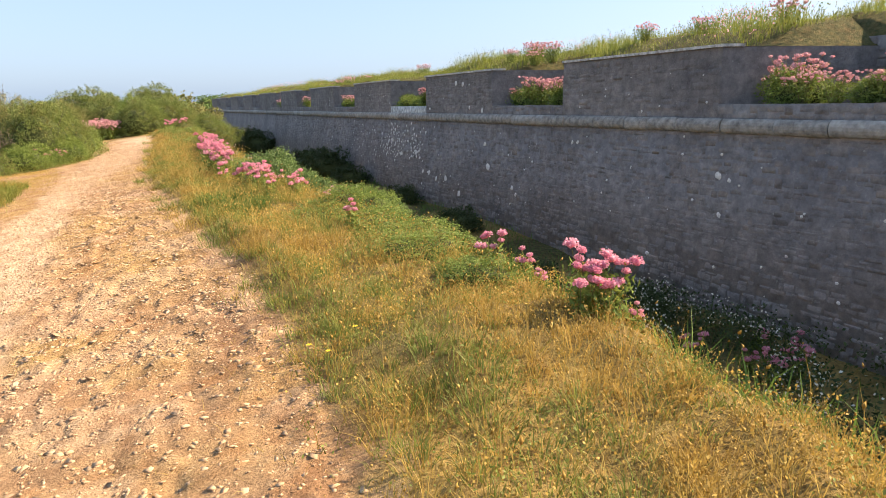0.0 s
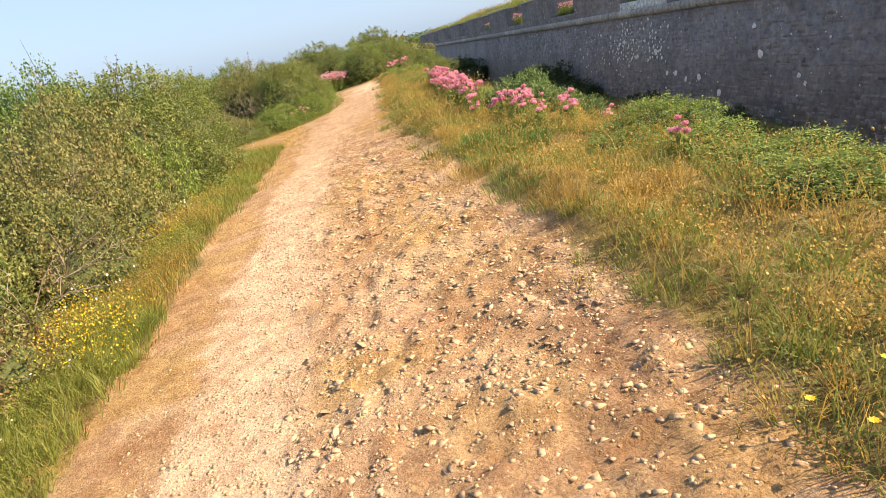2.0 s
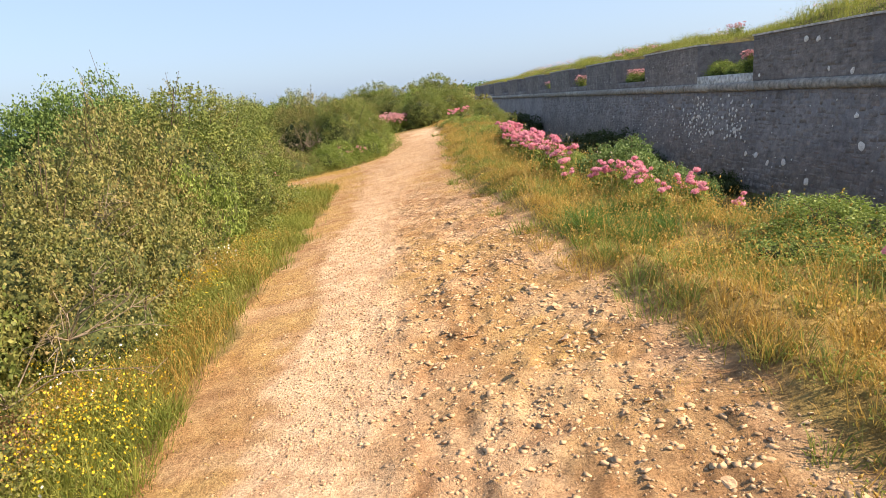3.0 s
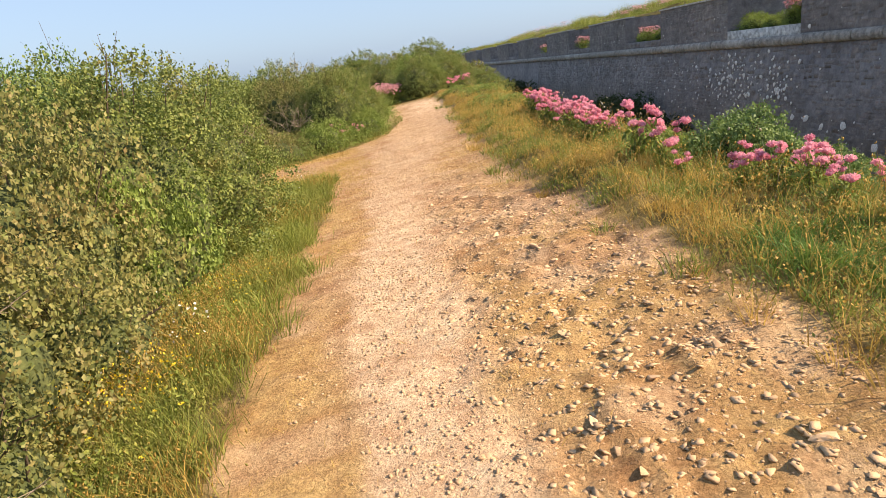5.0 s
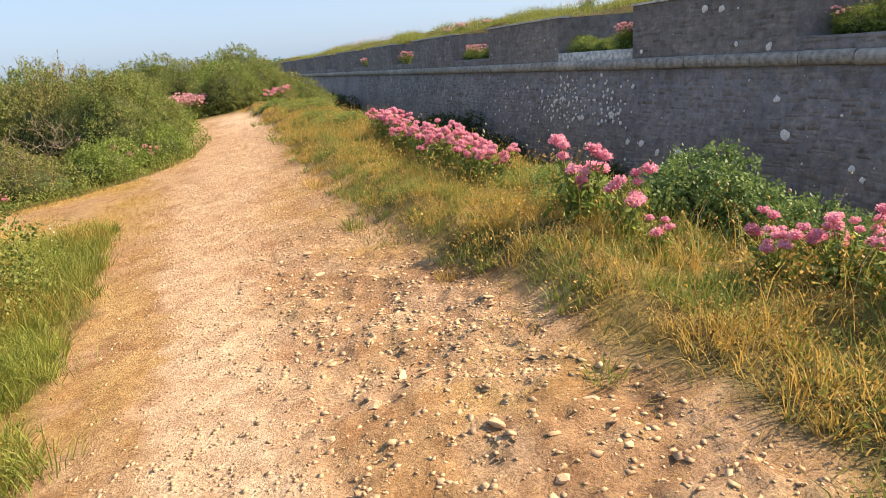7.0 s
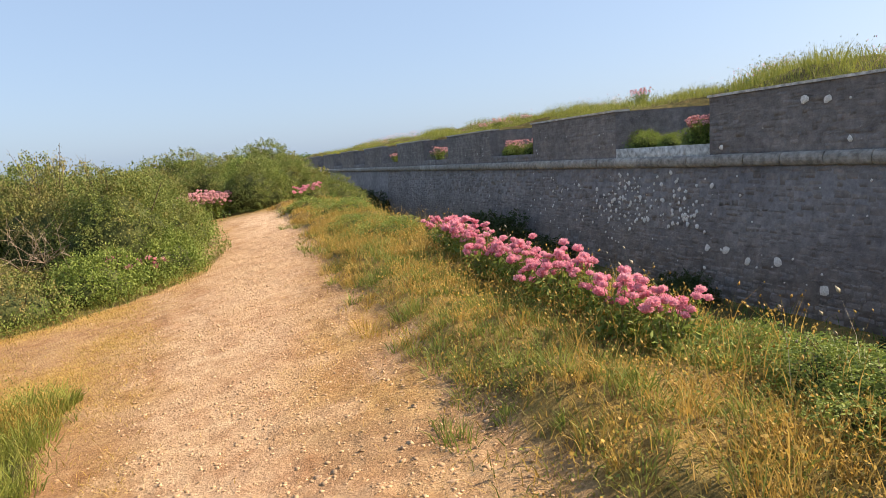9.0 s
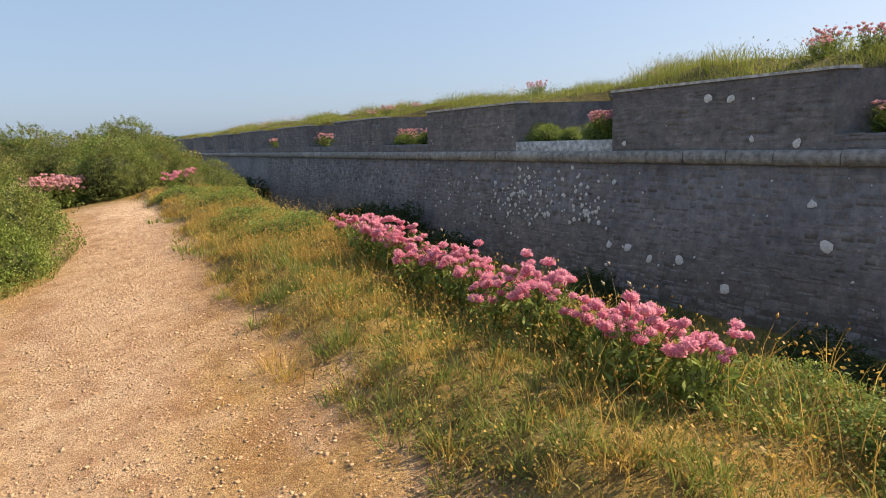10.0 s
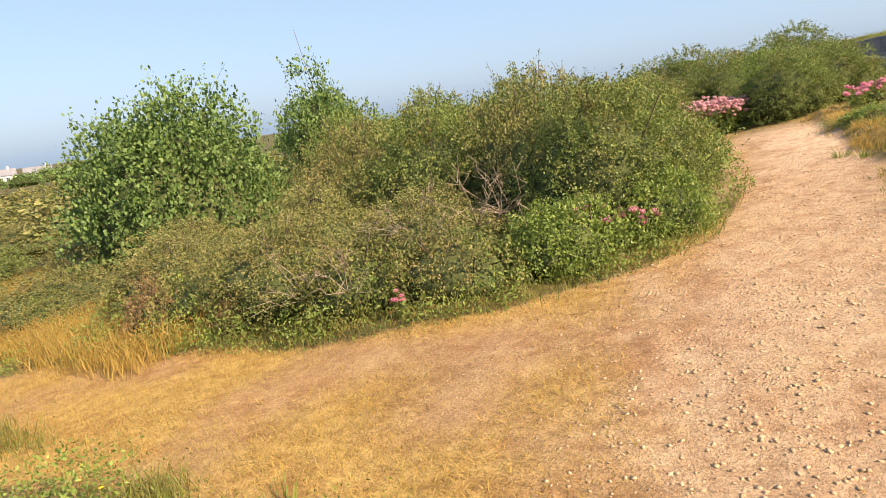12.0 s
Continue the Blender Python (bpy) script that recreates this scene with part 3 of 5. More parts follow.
def lumps(g, n, rx, ry, rz):
    """Centres and radii of the clumps that make up a crown standing on the ground."""
    c = g.normal(size=(n, 3))
    c /= np.linalg.norm(c, axis=1)[:, None]
    c[:, 2] = np.abs(c[:, 2]) * 1.0
    c *= g.uniform(0.42, 0.95, n)[:, None]
    c = c * [rx, ry, rz * 0.8] + [0, 0, rz * 0.12]
    return c, g.uniform(0.2, 0.46, n) * min(rx, ry, rz)


def ball(g, c, r, seg=(7, 5), squash=1.0):
    """A rough low ball."""
    m, n = seg
    v, f = [], []
    for i in range(n + 1):
        th = math.pi * i / n
        for j in range(m):
            ph = 2 * math.pi * j / m
            k = r * g.uniform(0.8, 1.1)
            v.append((c[0] + k * math.sin(th) * math.cos(ph), c[1] + k * math.sin(th) * math.sin(ph), c[2] + squash * k * math.cos(th)))
    for i in range(n):
        for j in range(m):
            f.append((i * m + j, i * m + (j + 1) % m, (i + 1) * m + (j + 1) % m, (i + 1) * m + j))
    return v, f


def tube(path, r0, r1, sides=5):
    """A tapering bent tube through points."""
    v, f = [], []
    p = np.array(path, float)
    for i, q in enumerate(p):
        d = p[min(i + 1, len(p) - 1)] - p[max(i - 1, 0)]
        d /= np.linalg.norm(d) + 1e-9
        a = np.cross(d, [0.21, 0.93, 0.3]); a /= np.linalg.norm(a); b = np.cross(d, a)
        r = r0 + (r1 - r0) * i / (len(p) - 1)
        v += [tuple(q + r * (math.cos(2 * math.pi * k / sides) * a + math.sin(2 * math.pi * k / sides) * b)) for k in range(sides)]
    for i in range(len(p) - 1):
        for k in range(sides):
            f.append((i * sides + k, i * sides + (k + 1) % sides, (i + 1) * sides + (k + 1) % sides, (i + 1) * sides + k))
    return v, f


def joined(parts_):
    v, f, o = [], [], 0
    for a, b in parts_:
        v += list(a)
        f += [tuple(i + o for i in q) for q in b]
        o += len(a)
    return np.array(v), np.array(f)


def make_bush(name, rx, ry, rz, n, leaf, mat, label, category, seed, sticks=10, group="", clumps=26, sprig=0.17, shoots=7, per=13):
    """A crown of leafy sprigs on many clumps round a dark shade shell that shows in the gaps between them, and a few
    long shoots above.
    """
    g = np.random.default_rng(seed)
    c, r = lumps(g, clumps, rx, ry, rz)
    root = thing(name, Matrix(), label, category, group)
    limbs = []
    for k in range(sticks):
        q = c[k % len(c)] * g.uniform(0.9, 1.4)
        q[2] = max(q[2], 0.3 * rz) * g.uniform(0.9, 1.15)
        s = np.array([g.uniform(-0.2, 0.2) * rx, g.uniform(-0.2, 0.2) * ry, -0.1])
        mid = s * 0.4 + q * 0.6 + g.normal(size=3) * 0.08
        limbs.append(tube([s, mid, q], 0.02, 0.006, 4))

    def shell(u):
        """Points of the uneven inner surface in the directions u."""
        hit = ((u[:, None, :] * [rx, ry, rz]) - (c - [0, 0, rz * 0.3])[None]) / r[None, :, None]
        near = np.exp(-(hit ** 2).sum(-1) * 0.5).max(1)
        return u * [rx, ry, rz * 0.72] * (0.55 + 0.24 * near)[:, None] + [0, 0, rz * 0.3]

    # added solid shell, coloured dark in place of the crown's inner shade
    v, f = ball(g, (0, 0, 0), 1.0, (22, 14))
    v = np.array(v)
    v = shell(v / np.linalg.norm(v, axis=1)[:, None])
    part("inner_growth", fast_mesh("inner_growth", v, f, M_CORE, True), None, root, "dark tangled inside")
    # roots of the sprigs: on the outside of the clumps, and round the foot
    m = n // per
    pick = g.choice(len(c), m * 3, p=r ** 2 / (r ** 2).sum())
    d = g.normal(size=(m * 3, 3))
    d[:, 2] += 0.35
    d /= np.linalg.norm(d, axis=1)[:, None]
    p = c[pick] + d * (r[pick] * g.uniform(0.62, 0.92, m * 3))[:, None]
    inside = (np.linalg.norm(p[:, None] - c[None], axis=2) < 0.66 * r[None]).any(1)
    p, d = p[~inside][:m], d[~inside][:m]
    m = len(p)
    foot = g.uniform(size=m) < 0.3
    mid_z = [0, 0, rz * 0.3]
    p[foot] = (shell(d[foot]) - mid_z) * g.uniform(1.0, 1.2, (foot.sum(), 1)) + mid_z
    p[:, 2] = np.maximum(p[:, 2], 0.02)
    axis = d + g.normal(size=(m, 3)) * 0.6 + [0, 0, 0.15]
    axis /= np.linalg.norm(axis, axis=1)[:, None]
    length = sprig * g.uniform(0.5, 1.35, m)
    top = np.argsort(-p[:, 2] - 0.25 * rz * g.uniform(size=m))[:shoots * 3]
    for i in g.choice(top, min(shoots, len(top)), False):
        length[i] *= g.uniform(1.2, 2.0)
        limbs.append(tube([(0, 0, 0.1 * rz), p[i], p[i] + axis[i] * length[i]], 0.008, 0.002, 4))
    v, f = joined([(a, [t for q in b for t in ((q[0], q[1], q[2]), (q[0], q[2], q[3]))]) for a, b in limbs])
    part("branch_frame", fast_mesh("branch_frame", v, f, M_BARK), None, root)
    k = np.repeat(np.arange(m), per)
    u = g.uniform(0, 1, len(k))
    pts = p[k] + axis[k] * (u * length[k])[:, None] + g.normal(size=(len(k), 3)) * (leaf * (0.75 - 0.35 * u))[:, None]
    pts[:, 2] = np.maximum(pts[:, 2], 0.02 + 0.08 * g.uniform(size=len(k)))
    v, f = leaf_cloud(pts, d[k] * 0.5 + axis[k] * 0.8, leaf * g.uniform(0.6, 1.3, len(k)) * (1 - 0.35 * u), seed + 1)
    part("foliage", fast_mesh("foliage", v, f, mat), None, root)
    return root


def set_bush(kind, x, y, s=1.0, turn=0.0, sz=None, label="", z=None, bury=0.05):
    zz = float(height(x, y)) if z is None else z
    b = copy_thing(kind, Matrix.LocRotScale((x, y, zz - bury), Euler((0, 0, turn)), (s, s, sz or s)))
    if label:
        tagged(b, label)
    return b


haw = make_bush("hawthorn_bush", 1.25, 1.25, 1.7, 34000, 0.044, M_HAW, "dense dark green hawthorn bush in the scrub", "bush", 101, 16, "scrub along the path", 46, 0.16)
tall_haw = make_bush("hawthorn_bush", 1.2, 1.2, 2.45, 40000, 0.042, M_HAW, "tall dense hawthorn bush with browning top leaves", "bush", 131, 18, "scrub along the path", 70, 0.16)
gorse = make_bush("gorse_bush", 1.2, 1.2, 1.35, 32000, 0.038, M_GORSE, "olive brown gorse bush going over", "bush", 103, 14, "scrub along the path", 44, 0.14)
bramble = make_bush("bramble", 1.0, 1.0, 0.9, 11000, 0.058, M_BRIGHT, "fresh green bramble thicket at the scrub edge", "bush", 105, 10, "scrub along the path", 34, 0.18, 5, 9)
low = make_bush("dry_shrub", 0.8, 0.8, 0.6, 9000, 0.034, M_GORSE, "low brownish shrub with dry twigs", "shrub", 107, 14, "scrub along the path", 30, 0.16, 9)
tree_a = make_bush("sycamore_tree", 2.6, 2.6, 3.4, 28000, 0.115, M_TREE, "broad leafy green sycamore above the scrub", "tree", 109, 18, "", 38, 0.5, 5, 10)
tree_b = make_bush("rounded_tree", 2.0, 2.0, 3.3, 16000, 0.12, M_TREE, "rounded dark green tree above the scrub", "tree", 111, 14, "", 44, 0.36, 4, 12)
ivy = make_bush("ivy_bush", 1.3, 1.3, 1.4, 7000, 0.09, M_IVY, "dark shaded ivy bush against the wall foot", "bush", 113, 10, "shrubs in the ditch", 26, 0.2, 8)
samphire = make_bush("green_shrub", 0.62, 0.62, 0.75, 26000, 0.036, M_MALLOW, "rounded deep green shrub with leafy rosettes on the ditch edge", "shrub", 115, 10, "green shrubs on the bank", 60, 0.075, 3, 16)
protos = [haw, tall_haw, gorse, bramble, low, tree_a, tree_b, ivy, samphire]
r = random.Random(5)
PI2 = 2 * math.pi
# scrub beside the path
for x, y, kind, s, sz in ((-4.3, 3.2, gorse, 0.95, 1.3), (-4.0, 5.2, gorse, 0.95, 1.25), (-4.3, 7.0, haw, 0.9, 1.1), (-4.05, 8.8, gorse, 0.95, 1.2), (-4.2, 10.6, gorse, 1.0, 1.5), (-4.0, 12.3, tall_haw, 1.0, 1.04),
                          (-3.6, 13.6, tall_haw, 0.8, 0.96), (-3.5, 11.2, bramble, 0.65, 1.2), (-3.6, 10.6, bramble, 0.5, 0.8), (-3.35, 6.2, low, 0.8, 1.0), (-3.3, 8.2, low, 0.9, 1.2), (-4.4, 14.8, haw, 0.9, 0.9), (-5.8, 4.5, gorse, 1.1, 1.0),
                          (-6.0, 7.5, haw, 1.2, 1.0), (-6.2, 10.5, gorse, 1.2, 1.0), (-6.2, 13.4, gorse, 1.2, 0.9), (-3.6, 4.2, low, 0.9, 1.2), (-3.45, 9.8, low, 0.8, 1.4)):
    set_bush(kind, x, y, s, r.uniform(0, PI2), sz)
# scrub beyond the side path
for x, y, kind, s, sz in ((-2.45, 22.4, tall_haw, 0.9, 0.88), (-3.6, 23.6, gorse, 1.0, 1.5), (-1.9, 23.8, haw, 0.7, 1.0), (-1.7, 21.9, bramble, 0.6, 0.8), (-2.7, 20.9, bramble, 0.7, 0.75), (-3.7, 20.5, low, 1.0, 1.2),
                          (-4.8, 20.3, low, 1.1, 1.3), (-4.4, 21.4, gorse, 1.0, 0.75), (-5.9, 20.5, gorse, 0.9, 0.8), (-7.0, 20.5, low, 1.1, 1.4), (-6.3, 22.0, gorse, 1.1, 0.95), (-8.2, 21.2, gorse, 1.1, 0.8),
                          (-5.2, 24.0, haw, 1.1, 1.25), (-7.2, 24.6, gorse, 1.2, 1.5), (-9.6, 23.0, gorse, 1.3, 0.8), (-4.3, 26.3, haw, 1.2, 1.35), (-6.8, 27.5, haw, 1.3, 1.45), (-1.6, 25.6, bramble, 0.7, 0.9),
                          (-2.6, 27.0, gorse, 1.1, 1.0), (-11.5, 21.5, gorse, 1.2, 0.6), (-13.5, 24.0, low, 1.8, 1.4), (-12.0, 27.0, gorse, 1.6, 0.8), (-14.5, 20.5, gorse, 1.5, 0.7), (-17.5, 23.0, haw, 1.6, 0.6), (-19.5, 19.5, gorse, 1.8, 0.6), (-21, 27, gorse, 2.0, 0.7), (-15.5, 31, haw, 1.8, 0.9), (-19.5, 33, gorse, 2.0, 0.9), (-24, 22, low, 2.6, 1.6), (-11.0, 31.5, haw, 1.5, 1.2), (-16.5, 27.0, gorse, 1.7, 0.7), (-9.5, 29.0, haw, 1.4, 1.45)):
    set_bush(kind, x, y, s, r.uniform(0, PI2), sz)
set_bush(tree_a, -12.0, 25.2, 0.92, 0.4, 1.16)
set_bush(tree_b, -13.9, 34.6, 0.95, 1.0, 1.42)
# where the path bends away
for x, y, kind, s, sz in ((0.4, 31.5, haw, 0.9, 0.95), (0.6, 33.2, bramble, 1.1, 1.6), (-0.6, 36, haw, 1.1, 1.1), (-2.6, 35, gorse, 1.2, 1.2), (1.6, 33.5, haw, 1.0, 0.9), (2.0, 30.4, low, 0.7, 0.8), (-4.0, 32.5, haw, 1.2, 1.1),
                          (-2.0, 41, haw, 1.6, 1.4), (1.5, 39, haw, 1.5, 1.2), (-6, 38, gorse, 1.6, 1.4), (4.5, 43, haw, 1.6, 1.1), (-9, 43, haw, 1.8, 1.4), (3.5, 35.0, haw, 0.9, 0.7), (-14, 42, gorse, 1.8, 1.4)):
    set_bush(kind, x, y, s, r.uniform(0, PI2), sz)
# shrubs on the ditch edge and at the wall foot
for x, y, z, s, sz in ((2.3, 11.9, -0.1, 1.15, 1.25), (2.65, 11.15, -0.2, 0.85, 0.95), (2.9, 8.75, -0.3, 1.1, 1.0), (2.5, 8.3, -0.1, 0.7, 0.6), (2.75, 7.2, -0.15, 0.8, 0.5), (3.1, 12.7, -0.4, 0.8, 0.9)):
    set_bush(samphire, x, y, s, r.uniform(0, PI2), sz, z=z)
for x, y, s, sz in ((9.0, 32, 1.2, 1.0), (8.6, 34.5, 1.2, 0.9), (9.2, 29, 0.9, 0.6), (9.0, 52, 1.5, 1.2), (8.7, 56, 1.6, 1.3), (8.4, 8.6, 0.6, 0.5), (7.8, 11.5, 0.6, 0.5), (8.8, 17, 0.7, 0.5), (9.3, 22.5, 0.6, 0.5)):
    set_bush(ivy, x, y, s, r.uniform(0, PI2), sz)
# low brambles and herbs along the crest
for x, y, s, sz in ((2.3, 5.2, 0.55, 0.22), (2.5, 6.0, 0.6, 0.24), (2.45, 6.9, 0.6, 0.26), (2.1, 7.6, 0.5, 0.22), (1.75, 12.6, 0.45, 0.25), (1.9, 13.0, 0.4, 0.25), (2.6, 7.9, 0.55, 0.35), (2.4, 4.3, 0.4, 0.2),
                    (1.75, 20.6, 0.6, 0.3), (1.7, 22.5, 0.7, 0.32), (1.9, 25.0, 0.8, 0.4), (1.5, 27.5, 0.8, 0.4)):
    set_bush(bramble, x, y, s, r.uniform(0, PI2), sz, "low bright green bramble leaves on the bank")
dead = make_bush("dead_gorse", 0.6, 0.6, 0.7, 6000, 0.035, M_BROWN, "brown dead gorse at the scrub edge", "shrub", 117, 16, "dead gorse")
far_tree = make_bush("far_tree", 2.6, 2.6, 4.2, 2600, 0.34, M_TREE, "dark rounded tree in the distance", "tree", 119, 6, "distant trees", 20)
far_scrub = make_bush("far_scrub", 2.4, 2.4, 1.6, 2600, 0.22, M_GORSE, "olive scrub on the falling ground", "bush", 121, 6, "distant scrub", 20)
for x, y, s, sz in ((-3.35, 5.7, 0.8, 0.8), (-3.2, 6.4, 0.6, 0.6), (-7.5, 19.9, 0.6, 1.0), (-6.2, 19.9, 0.5, 0.7), (-3.3, 22.1, 0.7, 0.8)):
    set_bush(dead, x, y, s, r.uniform(0, PI2), sz)
for k in range(26):
    set_bush(far_tree, r.uniform(-45, 32), r.uniform(104, 150), r.uniform(0.8, 1.3), r.uniform(0, PI2), r.uniform(0.7, 1.0))
for k in range(20):
    set_bush(far_tree, r.uniform(-170, -45), r.uniform(60, 150), r.uniform(0.8, 1.4), r.uniform(0, PI2), r.uniform(0.6, 0.9))
for k in range(80):
    x, y = r.uniform(-48, -14), r.uniform(12, 62)
    set_bush(far_scrub, x, y, r.uniform(0.8, 1.4), r.uniform(0, PI2), r.uniform(0.5, 0.8))
for k in range(16):
    set_bush(far_scrub, r.uniform(-22, 7), r.uniform(46, 80), r.uniform(0.9, 1.4), r.uniform(0, PI2), r.uniform(0.9, 1.3))
for x, y, s, sz in ((11.2, 24.0, 0.55, 0.5), (11.3, 26.3, 0.6, 0.5), (11.2, 25.2, 0.4, 0.35), (11.4, 15.0, 0.6, 0.5), (11.5, 17.2, 0.6, 0.5), (11.5, 8.0, 0.7, 0.6), (11.3, 6.4, 0.6, 0.5), (11.3, 33.2, 0.6, 0.4), (11.3, 35.0, 0.5, 0.4)):
    set_bush(bramble, x, y, s, r.uniform(0, PI2), sz, "green herbs growing in a gun embrasure", z=SILL, bury=0.03)
for p in protos + [dead, far_tree, far_scrub]:
    for o in (*p.children_recursive, p):
        bpy.data.objects.remove(o)


# ---- valerian ----
def head_mesh(seed, rad, n=85, mat=M_PINK):
    """A dome of tiny petals round a small core."""
    g = np.random.default_rng(seed)
    d = g.normal(size=(n, 3))
    d[:, 2] = np.abs(d[:, 2]) - 0.25
    d /= np.linalg.norm(d, axis=1)[:, None]
    p = d * [rad, rad, rad * 0.85] * g.uniform(0.85, 1.12, n)[:, None]
    v, f = leaf_cloud(p, d * 2, np.full(n, rad * 0.42), seed, 0.8)
    bv, bf = ball(g, (0, 0, 0), rad * 0.82, (7, 4), 0.8)
    bv = np.array(bv)
    bf = np.array([t for a, b, c, e in bf for t in ((a, b, c), (a, c, e))])
    return fast_mesh("flower_head", np.concatenate([v, bv]), np.concatenate([f, bf + len(v)]), mat)


HEADS = [head_mesh(200 + i, q) for i, q in enumerate((0.032, 0.039, 0.046))]
FADED = [head_mesh(210 + i, q, 46, M_FADED) for i, q in enumerate((0.026, 0.032, 0.038))]


def make_valerian(n, tall, wide, seed, label, heads=HEADS, low=90):
    g = np.random.default_rng(seed)
    root = thing("valerian", Matrix(), label, "flower", "pink valerian")
    pts, nrm = [], []
    for k in range(n):
        a, q = g.uniform(0, 6.28), wide * math.sqrt(g.uniform())
        top = np.array([q * math.cos(a), q * math.sin(a), tall * g.uniform(0.68, 1.05)])
        mid = top * [0.6, 0.6, 0.55]
        v, f = tube([top * [0.25, 0.25, 0], mid, top], 0.004, 0.0025, 4)
        st = part("stem", fast_mesh("stem", v, f, M_STEM), None, root)
        hd = part("flower_head", heads[k % 3], None, st)
        hd.location = top
        for u in g.uniform(0.1, 0.85, 11):
            pts.append(top * [0.25 + 0.75 * u, 0.25 + 0.75 * u, u] + g.normal(size=3) * 0.025)
    for k in range(low):
        a, q = g.uniform(0, 6.28), wide * g.uniform(0.2, 1.2)
        pts.append((q * math.cos(a), q * math.sin(a), g.uniform(0.02, 0.7) * tall))
    pts = np.array(pts)
    v, f = leaf_cloud(pts, np.tile([0, 0, 0.5], (len(pts), 1)), g.uniform(0.05, 0.09, len(pts)), seed + 1, 0.35)
    part("leaves", fast_mesh("leaves", v, f, M_BRIGHT), None, root)
    return root


val = [make_valerian(16, 0.46, 0.22, 301, "leafy clump of pink valerian with many round flower heads"), make_valerian(9, 0.42, 0.16, 303, "upright pink valerian with several flower heads"),
       make_valerian(20, 0.50, 0.27, 305, "dense clump of deep pink valerian in full flower"), make_valerian(5, 0.36, 0.1, 307, "slender pink valerian with a few flower heads"),
       make_valerian(42, 0.55, 0.38, 309, "leafy faded pink valerian bush gone partly to seed", FADED, 150)]


def set_val(k, x, y, s=1.0, z=None, label=""):
    zz = float(height(x, y)) - 0.02 if z is None else z
    b = copy_thing(val[k], Matrix.LocRotScale((x, y, zz), Euler((r.uniform(-0.12, 0.12), r.uniform(-0.12, 0.12), r.uniform(0, PI2))), (s, s, s)))
    if label:
        tagged(b, label)


set_val(1, 2.55, 3.1, 1.0), set_val(1, 2.62, 2.95, 0.9), set_val(3, 2.42, 2.98, 0.9), set_val(3, 2.8, 2.9, 0.5), set_val(1, 2.65, 4.5, 0.85), set_val(3, 2.85, 4.2, 0.8), set_val(3, 2.75, 3.9, 0.6), set_val(3, 2.1, 6.6, 0.9)
set_val(3, 2.66, 9.4, 0.9), set_val(1, 2.2, 9.5, 0.8), set_val(3, 2.05, 9.1, 0.8), set_val(1, 2.35, 10.0, 0.8)
for x, y, k, s in ((1.7, 9.15, 3, 0.8), (1.6, 9.5, 1, 0.75), (1.7, 9.95, 0, 0.75), (1.72, 10.3, 2, 0.75), (1.58, 10.6, 0, 0.75), (1.9, 10.2, 1, 0.8), (2.15, 10.6, 3, 0.9), (1.34, 11.2, 3, 0.8), (1.4, 11.6, 1, 1.05), (1.35, 11.95, 1, 1.0),
                   (1.25, 11.95, 1, 1.3), (1.45, 12.3, 3, 1.1)):
    set_val(k, x, y, s)
for i in range(25):
    y = 14.0 + i * 0.185
    set_val((0, 1, 2, 1, 0, 3)[i % 6], 1.6 + 0.13 * math.sin(i * 1.9) + 0.008 * i + 0.12 * r.random(), y, r.uniform(0.78, 0.98))
for i in range(10):
    set_val((1, 3, 0)[i % 3], 1.7 + 0.25 * r.random(), 16 + 0.36 * i, r.uniform(0.7, 0.9))
for i in range(9):
    set_val(4, -1.2 + r.uniform(-0.45, 0.45), 31.3 + r.uniform(-0.4, 0.4), r.uniform(1.2, 1.65), None, "tall pink valerian bush where the path bends")
for x, y in ((1.9, 30.2), (2.2, 30.5), (1.6, 29.8)):
    set_val(0, x, y, 1.1, None, "faded pale pink valerian at the bend of the path")
for x, y, k, s in ((-2.55, 21.4, 1, 1.2), (-2.25, 21.5, 3, 1.3), (-1.85, 21.3, 1, 1.0), (-4.0, 19.75, 3, 0.75), (-2.8, 21.3, 3, 1.2)):
    set_val(k, x, y, s, None, "pink valerian growing at the edge of the scrub")
for y0, n, s in ((5.6, 6, 1.7), (14.7, 5, 1.7), (23.3, 2, 1.6), (32.5, 4, 1.3), (41.5, 4, 1.3), (50.2, 3, 1.3)):
    for i in range(n):
        set_val(4, WALL_X + r.uniform(0.4, 1.0), y0 + (3.2 if n > 2 else 1.2) * (i + r.random()) / n, 0.85 * s * r.uniform(0.6, 1.1), SILL - 0.03, "pink valerian growing in a gun embrasure of the wall")
for i in range(12):
    x, y = WALL_X + r.uniform(1.2, 3.2), (10.0, 11.3, 16.9, 17.6, 18.3, 19.0, 19.6, 12.8, 29.0, 38.0, 39.0, 40.2)[i]
    set_val(4, x, y, (1.05, 0.8)[i % 2], float(rampart_z(x, y)[0]) - 0.05, "pink valerian on top of the rampart")
for i in range(7):
    x, y = 8.2 + r.uniform(-0.8, 1.3), 6.3 + r.uniform(-0.9, 1.2)
    set_val((1, 3)[i % 2], x, y, 1.2, None, "pink valerian in the shade of the ditch")
for p in val:
    for o in (*p.children_recursive, p):
        bpy.data.objects.remove(o)


# ---- small flowers, herbs and tall grasses ----
def herb_object(name, x, y, up, size, mat, label, seed, aspect=0.5, category="herbs"):
    p = np.stack([x, y, height(x, y) + up], -1)
    v, f = leaf_cloud(p, np.tile([0, 0, 1.0], (len(x), 1)), size, seed, aspect)
    return tagged(new(name, fast_mesh(name, v, f, mat)), label, category, kind="stuff")


